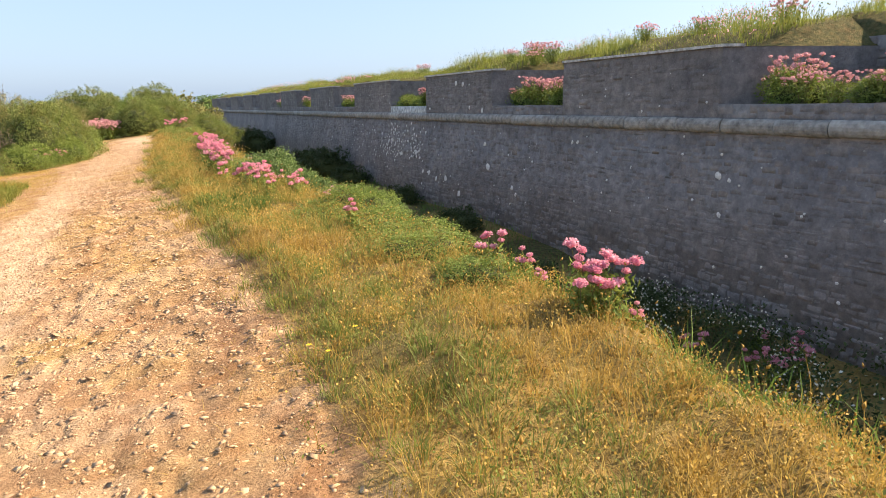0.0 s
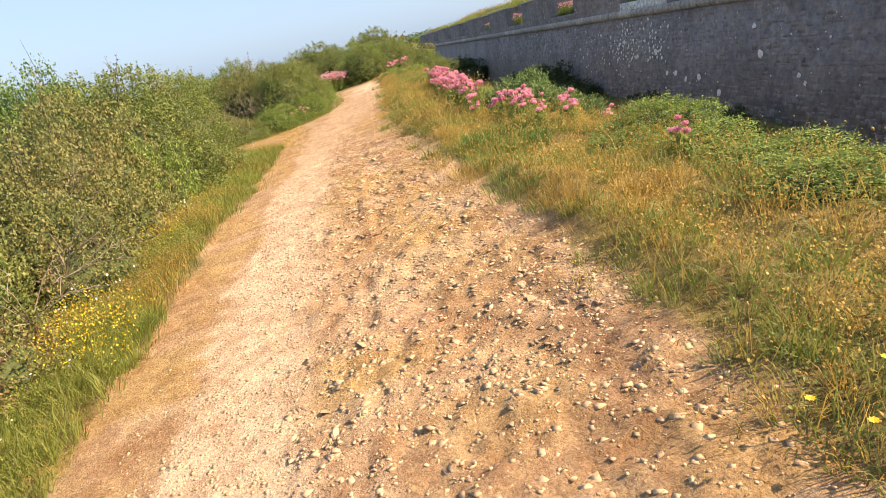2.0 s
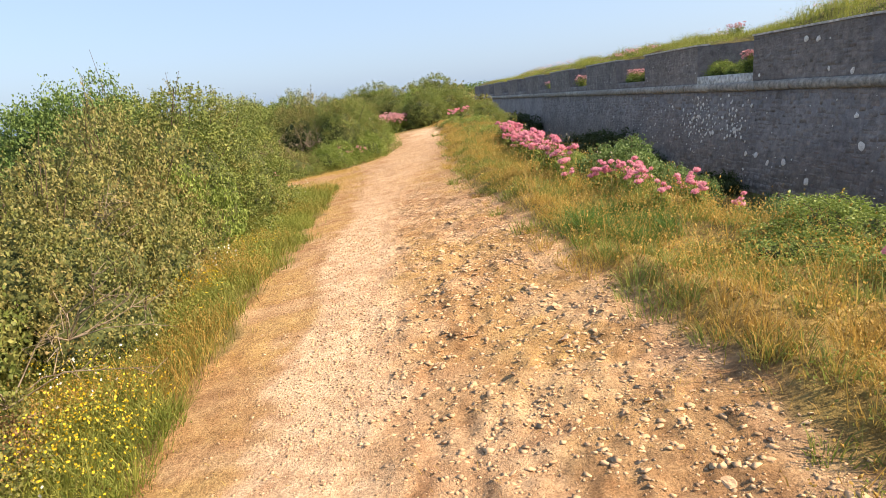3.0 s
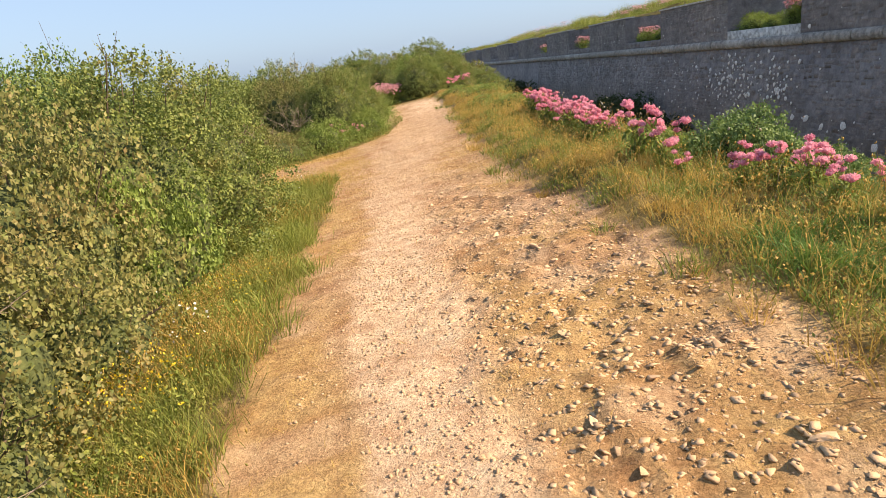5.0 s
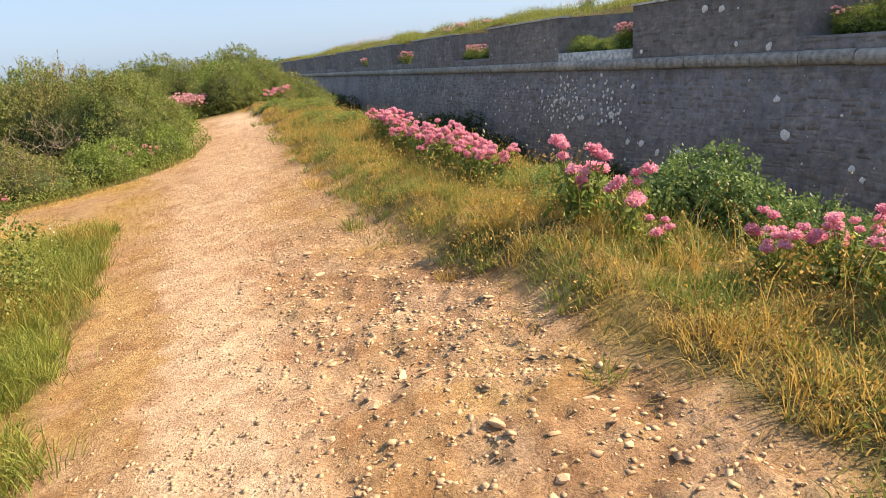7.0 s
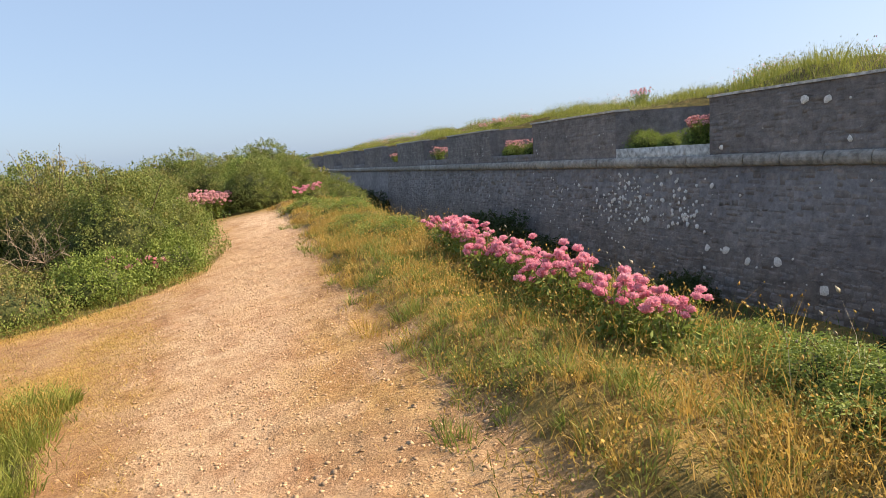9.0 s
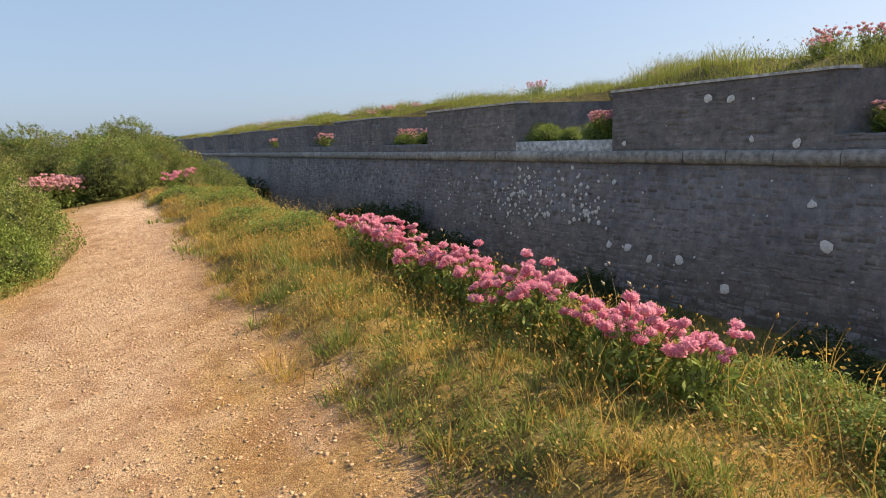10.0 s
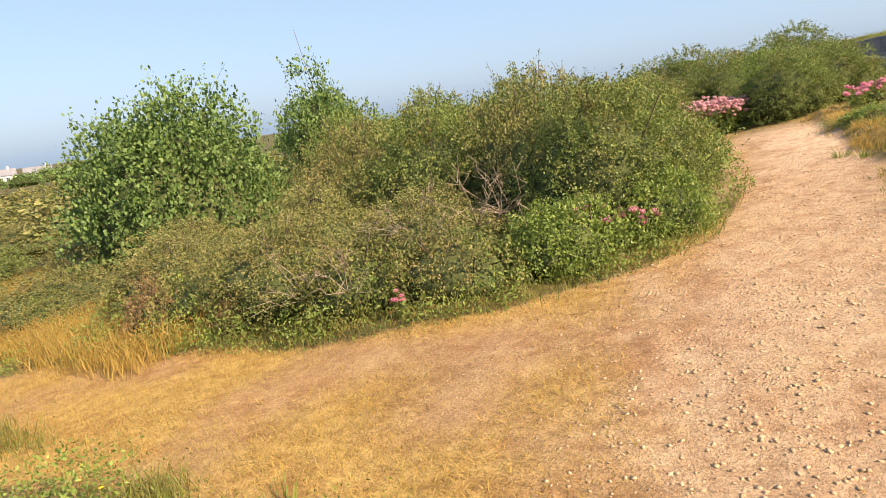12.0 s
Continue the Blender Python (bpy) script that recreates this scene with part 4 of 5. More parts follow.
x, y, g = scatter(90000, 0.2, 3.0, -1, 24, lambda x, y: right_verge(x, y) * step(-0.3, 0.5, vnoise(x, y, 0.5, 61)) * 0.7, 62)
herb_object("low_herbs", x, y, g.uniform(0.01, 0.13, len(x)), g.uniform(0.012, 0.028, len(x)), M_HERB, "low green herbs among the bank grass", 63)
x, y, g = scatter(70000, 0.2, 3.0, -1, 24, lambda x, y: right_verge(x, y) * step(-0.3, 0.6, vnoise(x, y, 0.45, 64)) * (1 - 0.6 * step(12, 14, y)), 65)
herb_object("dry_herbs", x, y, g.uniform(0.05, 0.22, len(x)), g.uniform(0.009, 0.018, len(x)) * (1 + y / 30), M_GOLD, "golden seed capsules and dry herbs", 66, 0.8)
x, y, g = scatter(70000, -3.6, -2.2, 2, 17, lambda x, y: step(left_edge(y), left_edge(y) - 0.5, x) * step(-0.4, 0.5, vnoise(x, y, 0.4, 67)) * step(17, 16.2, y), 68)
herb_object("low_herbs", x, y, g.uniform(0.02, 0.26, len(x)), g.uniform(0.014, 0.032, len(x)), M_GRASS2, "leafy green herbs in the grass strip", 69)
x, y, g = scatter(26000, -3.6, -2.3, 2, 16, lambda x, y: step(0.05, 0.6, vnoise(x, y, 0.7, 70)) * step(13, 4, y), 71)
herb_object("yellow_flowers", x, y, g.uniform(0.12, 0.34, len(x)), g.uniform(0.010, 0.02, len(x)), M_YELLOW, "tiny yellow flowers in the grass strip", 72, 0.9, "flowers")
x, y, g = scatter(900, -3.5, -2.5, 3, 16, lambda x, y: step(0.1, 0.6, vnoise(x, y, 0.8, 73)), 74)
herb_object("white_flowers", x, y, g.uniform(0.2, 0.4, len(x)), g.uniform(0.014, 0.024, len(x)), M_WHITE, "small white flowers at the scrub edge", 75, 0.9, "flowers")
x, y, g = scatter(2600, 6.4, 9.8, 4, 9.5, lambda x, y: step(0.0, 0.5, vnoise(x, y, 0.9, 76)), 77)
herb_object("white_flowers", x, y, g.uniform(0.3, 0.75, len(x)), g.uniform(0.03, 0.06, len(x)), M_WHITE, "white flowers in the shaded ditch", 78, 0.7, "flowers")
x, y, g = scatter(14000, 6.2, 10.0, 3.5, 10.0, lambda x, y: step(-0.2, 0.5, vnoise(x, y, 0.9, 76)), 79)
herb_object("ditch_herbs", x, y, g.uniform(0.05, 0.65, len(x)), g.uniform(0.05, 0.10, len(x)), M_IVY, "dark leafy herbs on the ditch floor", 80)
x, y, g = scatter(60000, -3.9, -2.1, 1.5, 16.8, lambda x, y: step(left_edge(y) + 0.1, left_edge(y) - 0.2, x) * step(0.0, 0.6, vnoise(x, y, 0.8, 104)) * step(16.8, 16.2, y), 105)
grass_object("golden_grass", x, y, height(x, y), g.uniform(0.08, 0.3, len(x)), g.uniform(0.003, 0.006, len(x)), g.uniform(0.2, 0.9, len(x)), M_DRY, "golden seeding grass in the green strip", 106, 0.5, 0.02)
x, y, g = scatter(9000, 1.3, 2.6, 13.0, 15.2, lambda x, y: step(0.75, 0.3, np.hypot((x - 2.0) / 0.8, (y - 13.9) / 1.3) + 0.2 * vnoise(x, y, 0.3, 121)), 122)
herb_object("mossy_herbs", x, y, g.uniform(0.0, 0.12, len(x)), g.uniform(0.015, 0.035, len(x)), M_BRIGHT, "yellow-green cushion herbs on the crest of the bank", 123)
# faded flowers and leafy weeds in drifts along the rampart
for mat, n, up, size, name, label, seed in ((M_FADED, 11000, (0.2, 0.55), (0.025, 0.055), "faded_flowers", "dusty pink fading flowers in drifts on the rampart", 124), (M_HAW, 16000, (0.0, 0.42), (0.03, 0.07), "rampart_weeds", "dark green leafy weeds in drifts on the rampart", 126)):
    x, y, g = scatter(n, WALL_X + 0.5, WALL_X + 3.4, 8, 70, lambda x, y: step(0.1, 0.5, vnoise(x, y, 1.5, 127)) * (rampart_z(x, y)[1] < 0.5), seed)
    v, f = leaf_cloud(np.stack([x, y, np.maximum(rampart_z(x, y)[0], TOP) + g.uniform(*up, len(x))], -1), np.tile([0, 0, 1.0], (len(x), 1)), g.uniform(*size, len(x)), seed)
    tagged(new(name, fast_mesh(name, v, f, mat)), label, "flowers" if mat is M_FADED else "herbs", kind="stuff")
# leafy margin in front of the scrub beyond the side path
x, y, g = scatter(90000, -9.5, -0.7, 18.8, 25, lambda x, y: step(-0.15, 0.1, y - bush_front(x)) * step(1.5, 0.6, y - bush_front(x)) * step(-0.4, 0.4, vnoise(x, y, 0.5, 81)), 82)
herb_object("scrub_margin", x, y, g.uniform(0.0, 0.7, len(x)) * np.clip(0.25 + 0.9 * (y - bush_front(x)), 0.2, 1), g.uniform(0.028, 0.055, len(x)), M_BRIGHT, "leafy green weeds at the foot of the scrub", 83, 0.45)
x, y, g = scatter(14000, -9.5, -0.7, 18.8, 25, lambda x, y: step(-0.25, 0.0, y - bush_front(x)) * step(1.0, 0.4, y - bush_front(x)) * step(-8.2, -7.0, x), 84)
grass_object("margin_grass", x, y, height(x, y), g.uniform(0.08, 0.32, len(x)), g.uniform(0.004, 0.008, len(x)), g.uniform(0.4, 1.3, len(x)), M_GREEN, "long grass at the foot of the scrub", 85, 0.2, 0.02)
x, y, g = scatter(60000, -16, -6.5, 18.4, 26, lambda x, y: step(0.3, -0.2, np.abs(y - 21.5 + 0.2 * (x + 10)) - 2.0), 86)
grass_object("golden_grass", x, y, height(x, y), g.uniform(0.1, 0.4, len(x)), g.uniform(0.006, 0.012, len(x)), g.uniform(0.2, 0.8, len(x)), M_DRY, "tall golden dry grass beside the scrub", 87, 0.4, 0.03)
x, y, g = scatter(16000, -7.5, -3.6, 15.6, 18.0, lambda x, y: step(0.1, 0.5, vnoise(x, y, 0.7, 88)) * step(17.7, 16.9, y + 0.25 * (x + 5)), 89)
grass_object("verge_grass", x, y, height(x, y), g.uniform(0.06, 0.28, len(x)), g.uniform(0.004, 0.008, len(x)), g.uniform(0.2, 0.9, len(x)), M_GREEN, "green and golden grass at the corner of the side path", 90, 0.3, 0.02)
x, y, g = scatter(20000, 0.3, 2.1, 7.3, 10.2, lambda x, y: step(0.62, 0.25, np.hypot((x - 1.1) / 1.0, (y - 8.85) / 1.3) + 0.12 * vnoise(x, y, 0.3, 113)), 91)
grass_object("lush_tuft", x, y, height(x, y), g.uniform(0.08, 0.25, len(x)) * (0.8 + 0.4 * vnoise(x, y, 0.25, 128)), g.uniform(0.004, 0.008, len(x)), g.uniform(0.5, 1.6, len(x)), M_LUSH, "dense dark green tuft at the edge of the path", 92)
x, y, g = scatter(3500, -2.3, 0.8, 0, 19, lambda x, y: (masks(x, y)[1] > 0.4) * step(0.45, 0.7, vnoise(x, y, 0.28, 107)) * step(0.1, 0.5, vnoise(x, y, 1.1, 108)), 109)
grass_object("path_weeds", x, y, height(x, y), g.uniform(0.01, 0.045, len(x)), g.uniform(0.003, 0.007, len(x)), g.uniform(0.5, 1.5, len(x)), M_GREEN, "small flattened weeds growing in the path", 110)
x, y, g = scatter(9000, -6.0, -3.6, 16.0, 17.4, lambda x, y: step(0.62, 0.2, np.hypot((x + 4.75) / 1.5, (y - 16.72) / 0.75) + 0.15 * vnoise(x, y, 0.25, 116)), 111)
herb_object("low_herbs", x, y, g.uniform(0.0, 0.36, len(x)), g.uniform(0.018, 0.042, len(x)), M_BRIGHT, "leafy weeds at the corner of the side path", 112)
x, y, g = scatter(2600, 0.6, 2.6, 0.5, 26, lambda x, y: right_verge(x, y), 114)
grass_object("seeding_grass", x, y, height(x, y), g.uniform(0.2, 0.42, len(x)), g.uniform(0.002, 0.004, len(x)) * (1 + y / 20), g.uniform(0.2, 0.7, len(x)), M_DRY, "long pale seeding grass stalks on the bank", 115, 0.9, 0.026)
# silvery flowering grasses standing along the crest
x, y, g = scatter(420, 1.5, 2.6, 9.5, 20, lambda x, y: step(0.35, 0.05, np.abs(x - crest(y))) * step(0.0, 0.4, vnoise(x, y, 1.0, 93)), 94)
grass_object("feathery_grass", x, y, height(x, y), g.uniform(0.3, 0.55, len(x)), np.full(len(x), 0.004), g.uniform(0.1, 0.35, len(x)), M_WHITE2, "pale feathery grass heads on the crest of the bank", 95, 1.0, 0.034)
for i, (x, y) in enumerate(((-2.51, 8.75), (-2.57, 8.36), (-2.96, 8.71), (-2.64, 8.78), (0.87, 3.27), (0.8, 3.45), (1.09, 3.48), (-4.78, 16.85), (-4.5, 16.78), (-4.95, 17.0), (-2.9, 7.2), (-2.7, 6.1))):
    root = thing("yellow_daisy", pose(x, y, float(height(x, y)), 0, 0, 40 * i), "single yellow daisy flower on a thin stalk", "flower", "yellow daisies")
    v, f = tube([(0, 0, -0.01), (0.01, 0, 0.08), (0.0, 0.01, 0.15)], 0.002, 0.0015, 4)
    part("stalk", fast_mesh("stalk", v, f, M_STEM), None, root)
    bm = bmesh.new()
    mid = bm.verts.new((0, 0.01, 0.152))
    ring = [bm.verts.new((0.018 * (1 if k % 2 else 0.72) * math.cos(k * math.pi / 8), 0.01 + 0.018 * (1 if k % 2 else 0.72) * math.sin(k * math.pi / 8), 0.157)) for k in range(16)]
    for k in range(16):
        bm.faces.new((mid, ring[k], ring[(k + 1) % 16]))
    part("petals", bm, M_YELLOW, root)


# ---- dead branches ----
def dead_branch(x, y, z, size, seed, turn):
    g = np.random.default_rng(seed)
    root = thing("dead_branch", pose(x, y, z, 0, 0, turn), "bare bleached dead branch sticking out of the scrub", "branch", "dead branches")
    for k in range(7):
        a, e = g.uniform(-1.3, 1.3), g.uniform(0.1, 1.2)
        L = size * g.uniform(0.5, 1.0)
        d = np.array([math.cos(a) * math.cos(e), math.sin(a) * math.cos(e), math.sin(e)])
        p1, p2 = d * L * 0.5 + g.normal(size=3) * 0.04, d * L + g.normal(size=3) * 0.07
        limbs = [tube([(0, 0, 0), p1, p2], 0.006, 0.002, 4)]
        for q in range(3):
            s0 = p1 + (p2 - p1) * g.uniform(0.0, 0.8)
            limbs.append(tube([s0, s0 + d * 0.1 * size + g.normal(size=3) * 0.07 * size, s0 + d * 0.22 * size + g.normal(size=3) * 0.12 * size], 0.004, 0.002, 4))
        v, f = joined(limbs)
        part("limb", fast_mesh("limb", v, f, M_TWIG), None, root)


for i, (x, y, up, size, turn) in enumerate(((-3.1, 6.6, 0.35, 0.75, -30), (-3.15, 7.4, 0.45, 0.7, -10), (-3.2, 5.6, 0.3, 0.6, -60), (-4.6, 19.8, 0.35, 0.7, -90), (-5.2, 19.9, 0.3, 0.8, -110), (-3.4, 20.5, 0.65, 0.8, -80), (-3.2, 20.7, 0.7, 0.7, -60),
                                            (-4.1, 20.6, 0.6, 0.8, -90), (-3.6, 8.9, 0.8, 0.6, 0))):
    dead_branch(x, y, float(height(x, y)) + up, size, 400 + i, turn)

# ---- stones on the path ----
def chips(x, y, size, flat, seed, sink=0.3):
    """Angular chips: boxes with jittered corners."""
    g = np.random.default_rng(seed)
    n = len(x)
    c = np.array([(a, b, e) for a in (-1, 1) for b in (-1, 1) for e in (-1, 1)], float) * 0.5
    v = c[None] * (1 + g.uniform(-0.45, 0.3, (n, 8, 3))) * np.stack([size, size * g.uniform(0.55, 1, n), size * flat], -1)[:, None]
    a, t = g.uniform(0, 6.28, n), g.normal(size=n) * 0.2
    co, si = np.cos(a), np.sin(a)
    vx, vy, vz = v[..., 0], v[..., 1], v[..., 2] + v[..., 0] * t[:, None]
    v = np.stack([vx * co[:, None] - vy * si[:, None] + x[:, None], vx * si[:, None] + vy * co[:, None] + y[:, None], vz + (height(x, y) + size * flat * (0.5 - sink))[:, None]], -1)
    q = np.array([(0, 1, 3, 2), (4, 6, 7, 5), (0, 4, 5, 1), (2, 3, 7, 6), (0, 2, 6, 4), (1, 5, 7, 3)])
    f = (np.arange(n)[:, None, None] * 8 + q[None]).reshape(-1, 4)
    return v.reshape(-1, 3), f


def on_lane(x, y):
    t, w, *_ = masks(x, y)
    return w * (0.25 + 0.75 * t)


x, y, g = scatter(80000, -2.0, 0.8, 0.5, 26, lambda x, y: on_lane(x, y) * step(30, 6, y) * np.clip(0.55 + 0.6 * vnoise(x, y, 0.6, 96), 0.1, 1), 97)
v, f = chips(x, y, (0.005 + 0.014 * g.uniform(0, 1, len(x)) ** 1.6) * (1 + 0.02 * y), g.uniform(0.3, 0.6, len(x)), 98, 0.45)
tagged(new("gravel", fast_mesh("gravel", v, f, M_PEBBLE)), "fine pale limestone gravel on the track", "gravel", kind="stuff")
x, y, g = scatter(15000, -3.2, 0.6, 13, 26, lambda x, y: masks(x, y)[1] * (0.25 + 0.75 * step(-2.4, -1.3, x)) * np.clip(0.6 + 0.7 * vnoise(x, y, 0.5, 118), 0.1, 1), 119)
v, f = chips(x, y, 0.008 + 0.02 * g.uniform(0, 1, len(x)) ** 3, g.uniform(0.12, 0.3, len(x)), 120, 0.55)
tagged(new("gravel", fast_mesh("gravel", v, f, M_PEBBLE)), "coarse loose gravel where the paths meet", "gravel", kind="stuff")
x, y, g = scatter(36000, -1.3, 0.9, 0.6, 17, lambda x, y: step(pale_edge(y) + 0.4, pale_edge(y) + 1.0, x) * step(right_edge(y) + 0.15, right_edge(y) - 0.3, x) * np.clip(0.8 + 0.4 * vnoise(x, y, 0.9, 99), 0.3, 1) * (0.35 + 0.65 * step(3, 5, y)) * step(15, 11, y), 100)
v, f = chips(x, y, 0.006 + 0.04 * g.uniform(0, 1, len(x)) ** 3.2, g.uniform(0.12, 0.26, len(x)), 101, 0.68)
tagged(new("rubble_chips", fast_mesh("rubble_chips", v, f, M_PEBBLE)), "angular stone chips trodden into the dry earth", "rubble", kind="stuff")


def rock(x, y, size, seed, flat=0.3):
    g = np.random.default_rng(seed)
    bm = bmesh.new()
    bmesh.ops.create_icosphere(bm, subdivisions=2, radius=0.5)
    k = g.normal(size=(9, 3))
    k /= np.linalg.norm(k, axis=1)[:, None]
    for v in bm.verts:
        p = np.array(v.co)
        for q in k:
            d = p @ q - 0.2
            if d > 0:
                p = p - q * d * 0.9
        v.co = Vector(p * [1.25, 0.9, flat]) + Vector(g.normal(size=3) * 0.012)
    me = bpy.data.meshes.new("stone")
    bm.to_mesh(me), bm.free()
    me.materials.append(M_ROCK)
    ob = new("stone", me)
    ob.matrix_world = Matrix.LocRotScale((x, y, float(height(x, y)) + size * flat * 0.08), Euler((g.normal() * 0.25, g.normal() * 0.25, g.uniform(0, 6.28))), (size, size, size))
    tagged(ob, "loose angular tan limestone lying on the path", "stone", "stones on the path")


KNOWN = ((-0.13, 9.1, 0.09), (-0.28, 8.2, 0.10), (0.08, 7.57, 0.11), (-0.54, 7.67, 0.08), (0.17, 7.22, 0.12), (0.09, 6.77, 0.11), (0.07, 8.28, 0.08), (-0.13, 8.71, 0.07), (-0.68, 8.65, 0.07), (-0.47, 10.9, 0.09), (-0.67, 10.69, 0.08),
         (0.0, 11.29, 0.08), (-0.31, 10.24, 0.12), (0.09, 10.14, 0.07), (0.3, 5.97, 0.09), (-0.16, 5.22, 0.08), (0.11, 5.12, 0.07), (0.33, 5.07, 0.10), (-0.44, 5.64, 0.06), (0.23, 5.18, 0.06), (-0.25, 3.1, 0.05), (-0.12, 4.84, 0.06))
for i, (x, y, s) in enumerate(KNOWN):
    rock(x, y, s, 500 + i)
for i in range(34):
    y = r.uniform(4, 14)
    x = r.uniform(float(pale_edge(y)) + 0.7, float(right_edge(y)))
    rock(x, y, r.uniform(0.04, 0.1), 530 + i, r.uniform(0.18, 0.32))

# ---- houses far off ----
def house(x, y, z, w, d, h, turn):
    root = thing("house", pose(x, y, z, 0, 0, turn), "distant white rendered house with a grey slate roof", "house", "distant houses")
    part("wall", box_mesh("wall", -w / 2, w / 2, -d / 2, d / 2, -6, h, M_RENDER), None, root)
    bm = bmesh.new()
    lo = [bm.verts.new(p) for p in ((-w / 2 - 0.4, -d / 2 - 0.4, h + 0.01), (w / 2 + 0.4, -d / 2 - 0.4, h + 0.01), (w / 2 + 0.4, d / 2 + 0.4, h + 0.01), (-w / 2 - 0.4, d / 2 + 0.4, h + 0.01))]
    hi = [bm.verts.new(p) for p in ((-w / 2 - 0.4, 0, h + 2.6), (w / 2 + 0.4, 0, h + 2.6))]
    for q in ((lo[0], lo[1], hi[1], hi[0]), (lo[2], lo[3], hi[0], hi[1]), (lo[1], lo[2], hi[1]), (lo[3], lo[0], hi[0]), (lo[3], lo[2], lo[1], lo[0])):
        bm.faces.new(q)
    roof = part("roof", bm, M_SLATE, root)
    part("chimney", box_mesh("chimney", w * 0.3, w * 0.3 + 0.7, -0.4, 0.4, h + 1.5, h + 3.6, M_RENDER), None, roof)
    for k in (-0.28, 0.0, 0.28):
        part("window", box_mesh("window", k * w - 0.6, k * w + 0.6, -d / 2 - 0.05, -d / 2 + 0.02, h - 2.2, h - 0.8, M_GLASS), None, root)


house(-258, 176, -5.0, 13, 7, 4.0, 55)
house(-262, 196, -5.0, 10, 7, 3.4, 50)
house(-266, 160, -5.5, 9, 6, 3.2, 60)

# ---- fence at the bend ----
fence = thing("wooden_fence", pose(-2.9, 30.5, float(height(-2.9, 30.5))), "weathered wooden post and rail fence in the scrub", "fence")
for x in (-1.3, 0.0, 1.0):
    part("post", box_mesh("post", x - 0.05, x + 0.05, -0.05, 0.05, -0.2, 0.95, M_WOOD), None, fence)
part("rail", box_mesh("rail", -1.4, 1.1, -0.09, -0.052, 0.75, 0.85, M_WOOD), None, fence)

# ---- lichen on the wall ----
def blotch(y, z, rad, seed, lift=0.034):
    g = np.random.default_rng(seed)
    n = 9
    a = np.linspace(0, 2 * np.pi, n, endpoint=False)
    q = rad * g.uniform(0.65, 1.2, n)
    zz, yy = z + q * np.sin(a), y + q * np.cos(a)
    if z > CORDON_Z:
        xx = np.full(n, WALL_X + 0.05 - lift)
    else:
        xx = face_x(zz) - lift
    rim = np.stack([xx + 0.012, yy, zz], -1)
    inn = np.stack([xx, y + (yy - y) * 0.75, z + (zz - z) * 0.75], -1)
    v = np.concatenate([rim, inn, [[inn[:, 0].mean(), y, z]]])
    f = [(i, (i + 1) % n, n + (i + 1) % n) for i in range(n)] + [(i, n + (i + 1) % n, n + i) for i in range(n)] + [(n + i, n + (i + 1) % n, 2 * n) for i in range(n)]
    return v, f


spots = [(22.9, -0.98, 0.10), (22.3, -0.98, 0.10), (21.65, -1.15, 0.10), (20.85, -1.05, 0.11), (19.7, -1.5, 0.12), (18.19, 0.33, 0.09), (17.88, -0.39, 0.13), (8.82, 0.17, 0.09), (8.66, -0.6, 0.06), (10.41, -1.73, 0.06), (16.06, -1.09, 0.07),
         (11.28, -2.07, 0.05), (13.38, 0.61, 0.06), (8.55, 0.10, 0.05), (18.59, 1.42, 0.09), (19.48, 1.5, 0.07), (20.47, 2.34, 0.09), (19.96, 2.3, 0.09), (22.7, 1.45, 0.07), (22.9, 0.55, 0.07), (16.3, -0.9, 0.08), (13.6, 0.6, 0.05)]
for i in range(120):
    spots.append((r.gauss(26.2, 0.75), r.gauss(0.05, 0.5), 0.018 + 0.06 * r.random() ** 2))
for i in range(45):
    spots.append((r.gauss(24.0, 0.5), r.gauss(0.05, 0.4), r.uniform(0.025, 0.07)))
for i in range(60):
    spots.append((r.gauss(29, 2.0), r.gauss(-0.1, 0.6), r.uniform(0.02, 0.06)))
for i in range(240):
    spots.append((r.uniform(3, 45), r.uniform(-2.0, 2.4), r.uniform(0.012, 0.035)))
vs, fs, o = [], [], 0
for i, (y, z, q) in enumerate(spots):
    if CORDON_Z - 0.1 < z < CORDON_Z + 0.4 or z < -2.2:
        continue
    if z > CORDON_Z and (y - GAP0) % PERIOD < GAP + 0.1:
        continue
    v, f = blotch(y, z, q, 700 + i)
    vs.append(v)
    fs += [tuple(k + o for k in t) for t in f]
    o += len(v)
tagged(new("lichen", fast_mesh("lichen", np.concatenate(vs), np.array(fs), M_LICHEN)), "white crusty lichen blotches on the dark stone", "lichen", kind="stuff")

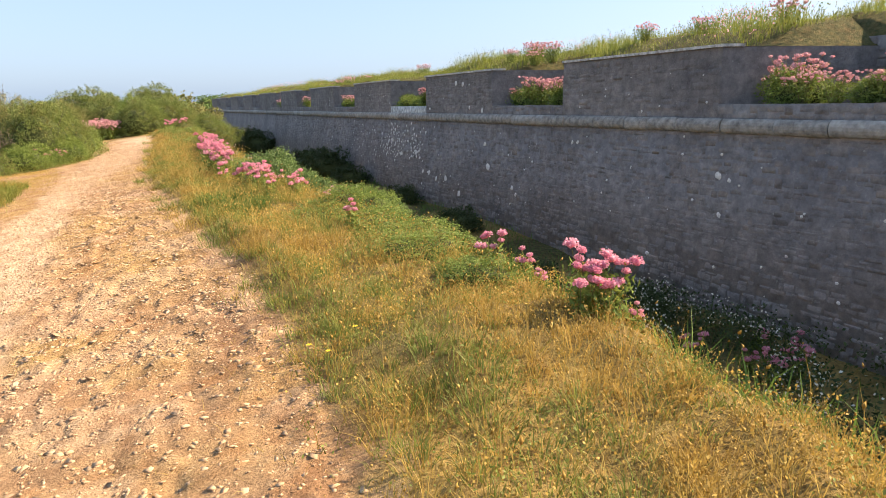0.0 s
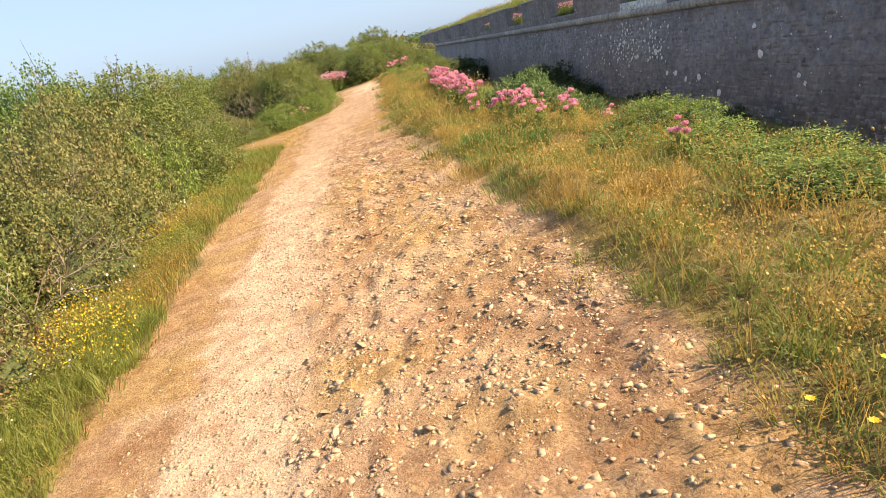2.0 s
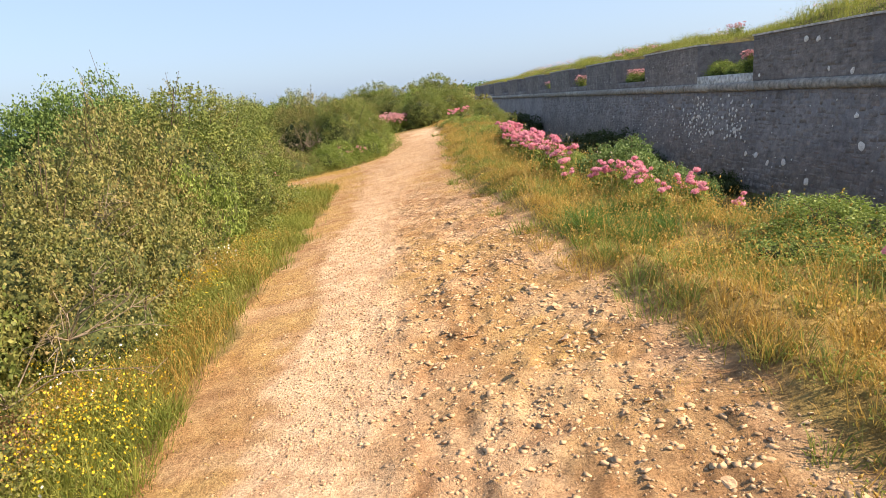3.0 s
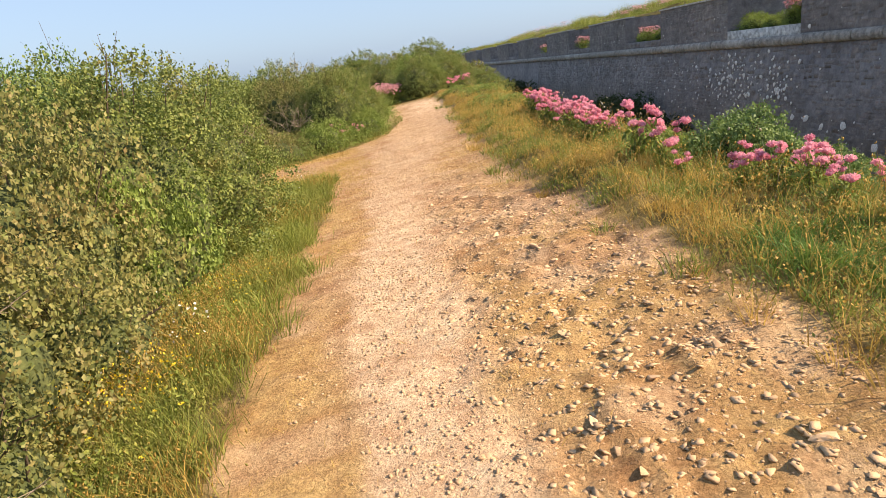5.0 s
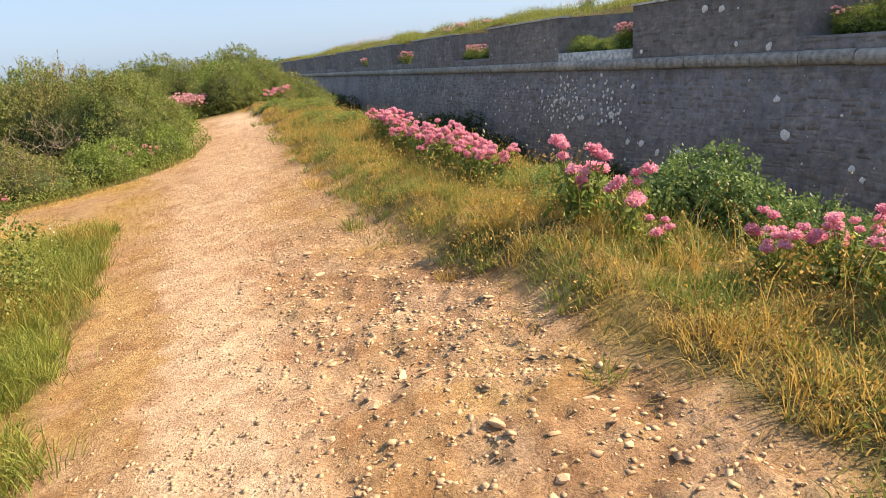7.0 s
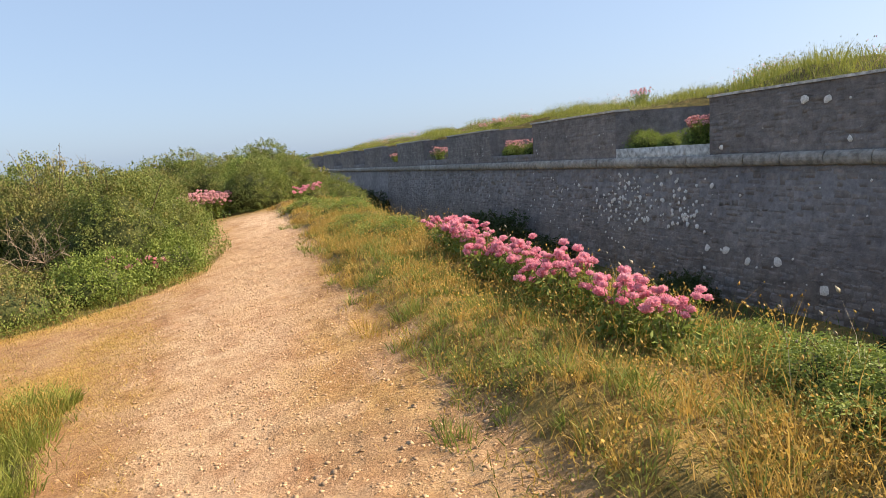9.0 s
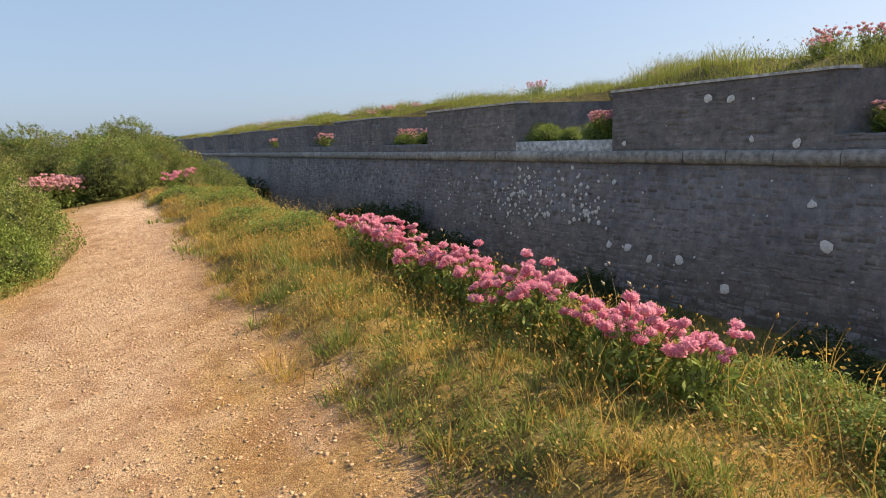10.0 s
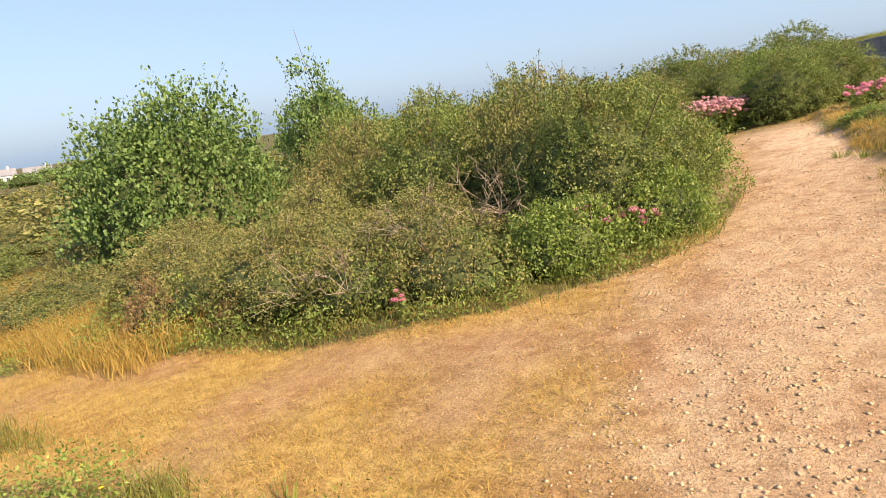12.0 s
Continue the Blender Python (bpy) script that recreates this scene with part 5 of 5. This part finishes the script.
# ---- rubble stones of the wall, last ----
STONES = []
for i in range(14):
    g = np.random.default_rng(800 + i)
    j = lambda s: g.uniform(-s, s)
    front = [(-0.02 * g.uniform(0.5, 1.0), -0.5 + g.uniform(0.02, 0.16), -0.5 + g.uniform(0.03, 0.24)), (-0.02 * g.uniform(0.5, 1.0), 0.5 - g.uniform(0.02, 0.16), -0.5 + g.uniform(0.03, 0.24)),
             (-0.02 * g.uniform(0.5, 1.0), 0.5 - g.uniform(0.02, 0.16), 0.5 - g.uniform(0.03, 0.24)), (-0.02 * g.uniform(0.5, 1.0), -0.5 + g.uniform(0.02, 0.16), 0.5 - g.uniform(0.03, 0.24))]
    back = [(0.03, (-0.49 if k in (0, 3) else 0.49) + j(0.01), (-0.47 if k < 2 else 0.47) + j(0.02)) for k in range(4)]
    v = front + back
    f = [(0, 3, 2, 1), (0, 1, 5, 4), (1, 2, 6, 5), (2, 3, 7, 6), (3, 0, 4, 7)]
    STONES.append((np.array(v), np.array(f), fast_mesh("stone_block", v, f, M_STONE_OB)))
vs, fs, o = [], [], 0
r = random.Random(9)


def course(y0, y1, z0, z1, where, singles=False):
    """Courses of uneven stones between two heights; where gives the face's x at a height."""
    global o
    z = z0
    while z < z1 - 0.04:
        h = min(r.uniform(0.07, 0.17), z1 - z)
        y = y0 + r.uniform(-0.2, 0)
        while y < y1:
            L = r.uniform(0.10, 0.38)
            a, b = max(y, y0), min(y + L, y1)
            if b - a > 0.05 and r.random() > 0.3:
                k = r.randrange(14)
                cz = z + h / 2 + r.uniform(-0.03, 0.03)
                zs = h * r.uniform(0.6, 1.35)
                depth = r.uniform(0.05, 0.28)
                if singles and 10.2 < (a + b) / 2 < 13.2 and -0.9 < cz < 0.9:
                    ob = part("stone_block", STONES[k][2], None, scarp)
                    ob.location, ob.scale = (where(cz), (a + b) / 2, cz), (depth, b - a, zs)
                else:
                    v = STONES[k][0] * [depth, b - a, zs]
                    v[:, 0] += where(cz + v[:, 2]) if where is face_x else where(cz)
                    v[:, 1] += (a + b) / 2
                    v[:, 2] += cz
                    vs.append(v)
                    fs.append(STONES[k][1] + o)
                    o += 8
            y += L
        z += h


course(-3, 52, -3.0, CORDON_Z - 0.01, face_x, True)
for a, b in edges:
    if -4 < b and a < 60:
        course(a, b, CORDON_Z + 0.29, TOP - 0.005, lambda z: WALL_X + 0.045)
for k, g0 in enumerate(gaps):
    if -4 < g0 < 55:
        if k != 4:
            course(g0 + 0.02, g0 + GAP - 0.02, CORDON_Z + 0.28, SILL - 0.02, lambda z: WALL_X + 0.025)
        course(g0 + 0.3, g0 + GAP - 0.3, SILL, TOP + 0.18, lambda z: WALL_X + 2.97)
stones = part("stone_blocks", fast_mesh("stone_blocks", np.concatenate(vs), np.concatenate(fs), M_STONE), None, scarp)
tagged(stones, kind="stuff")
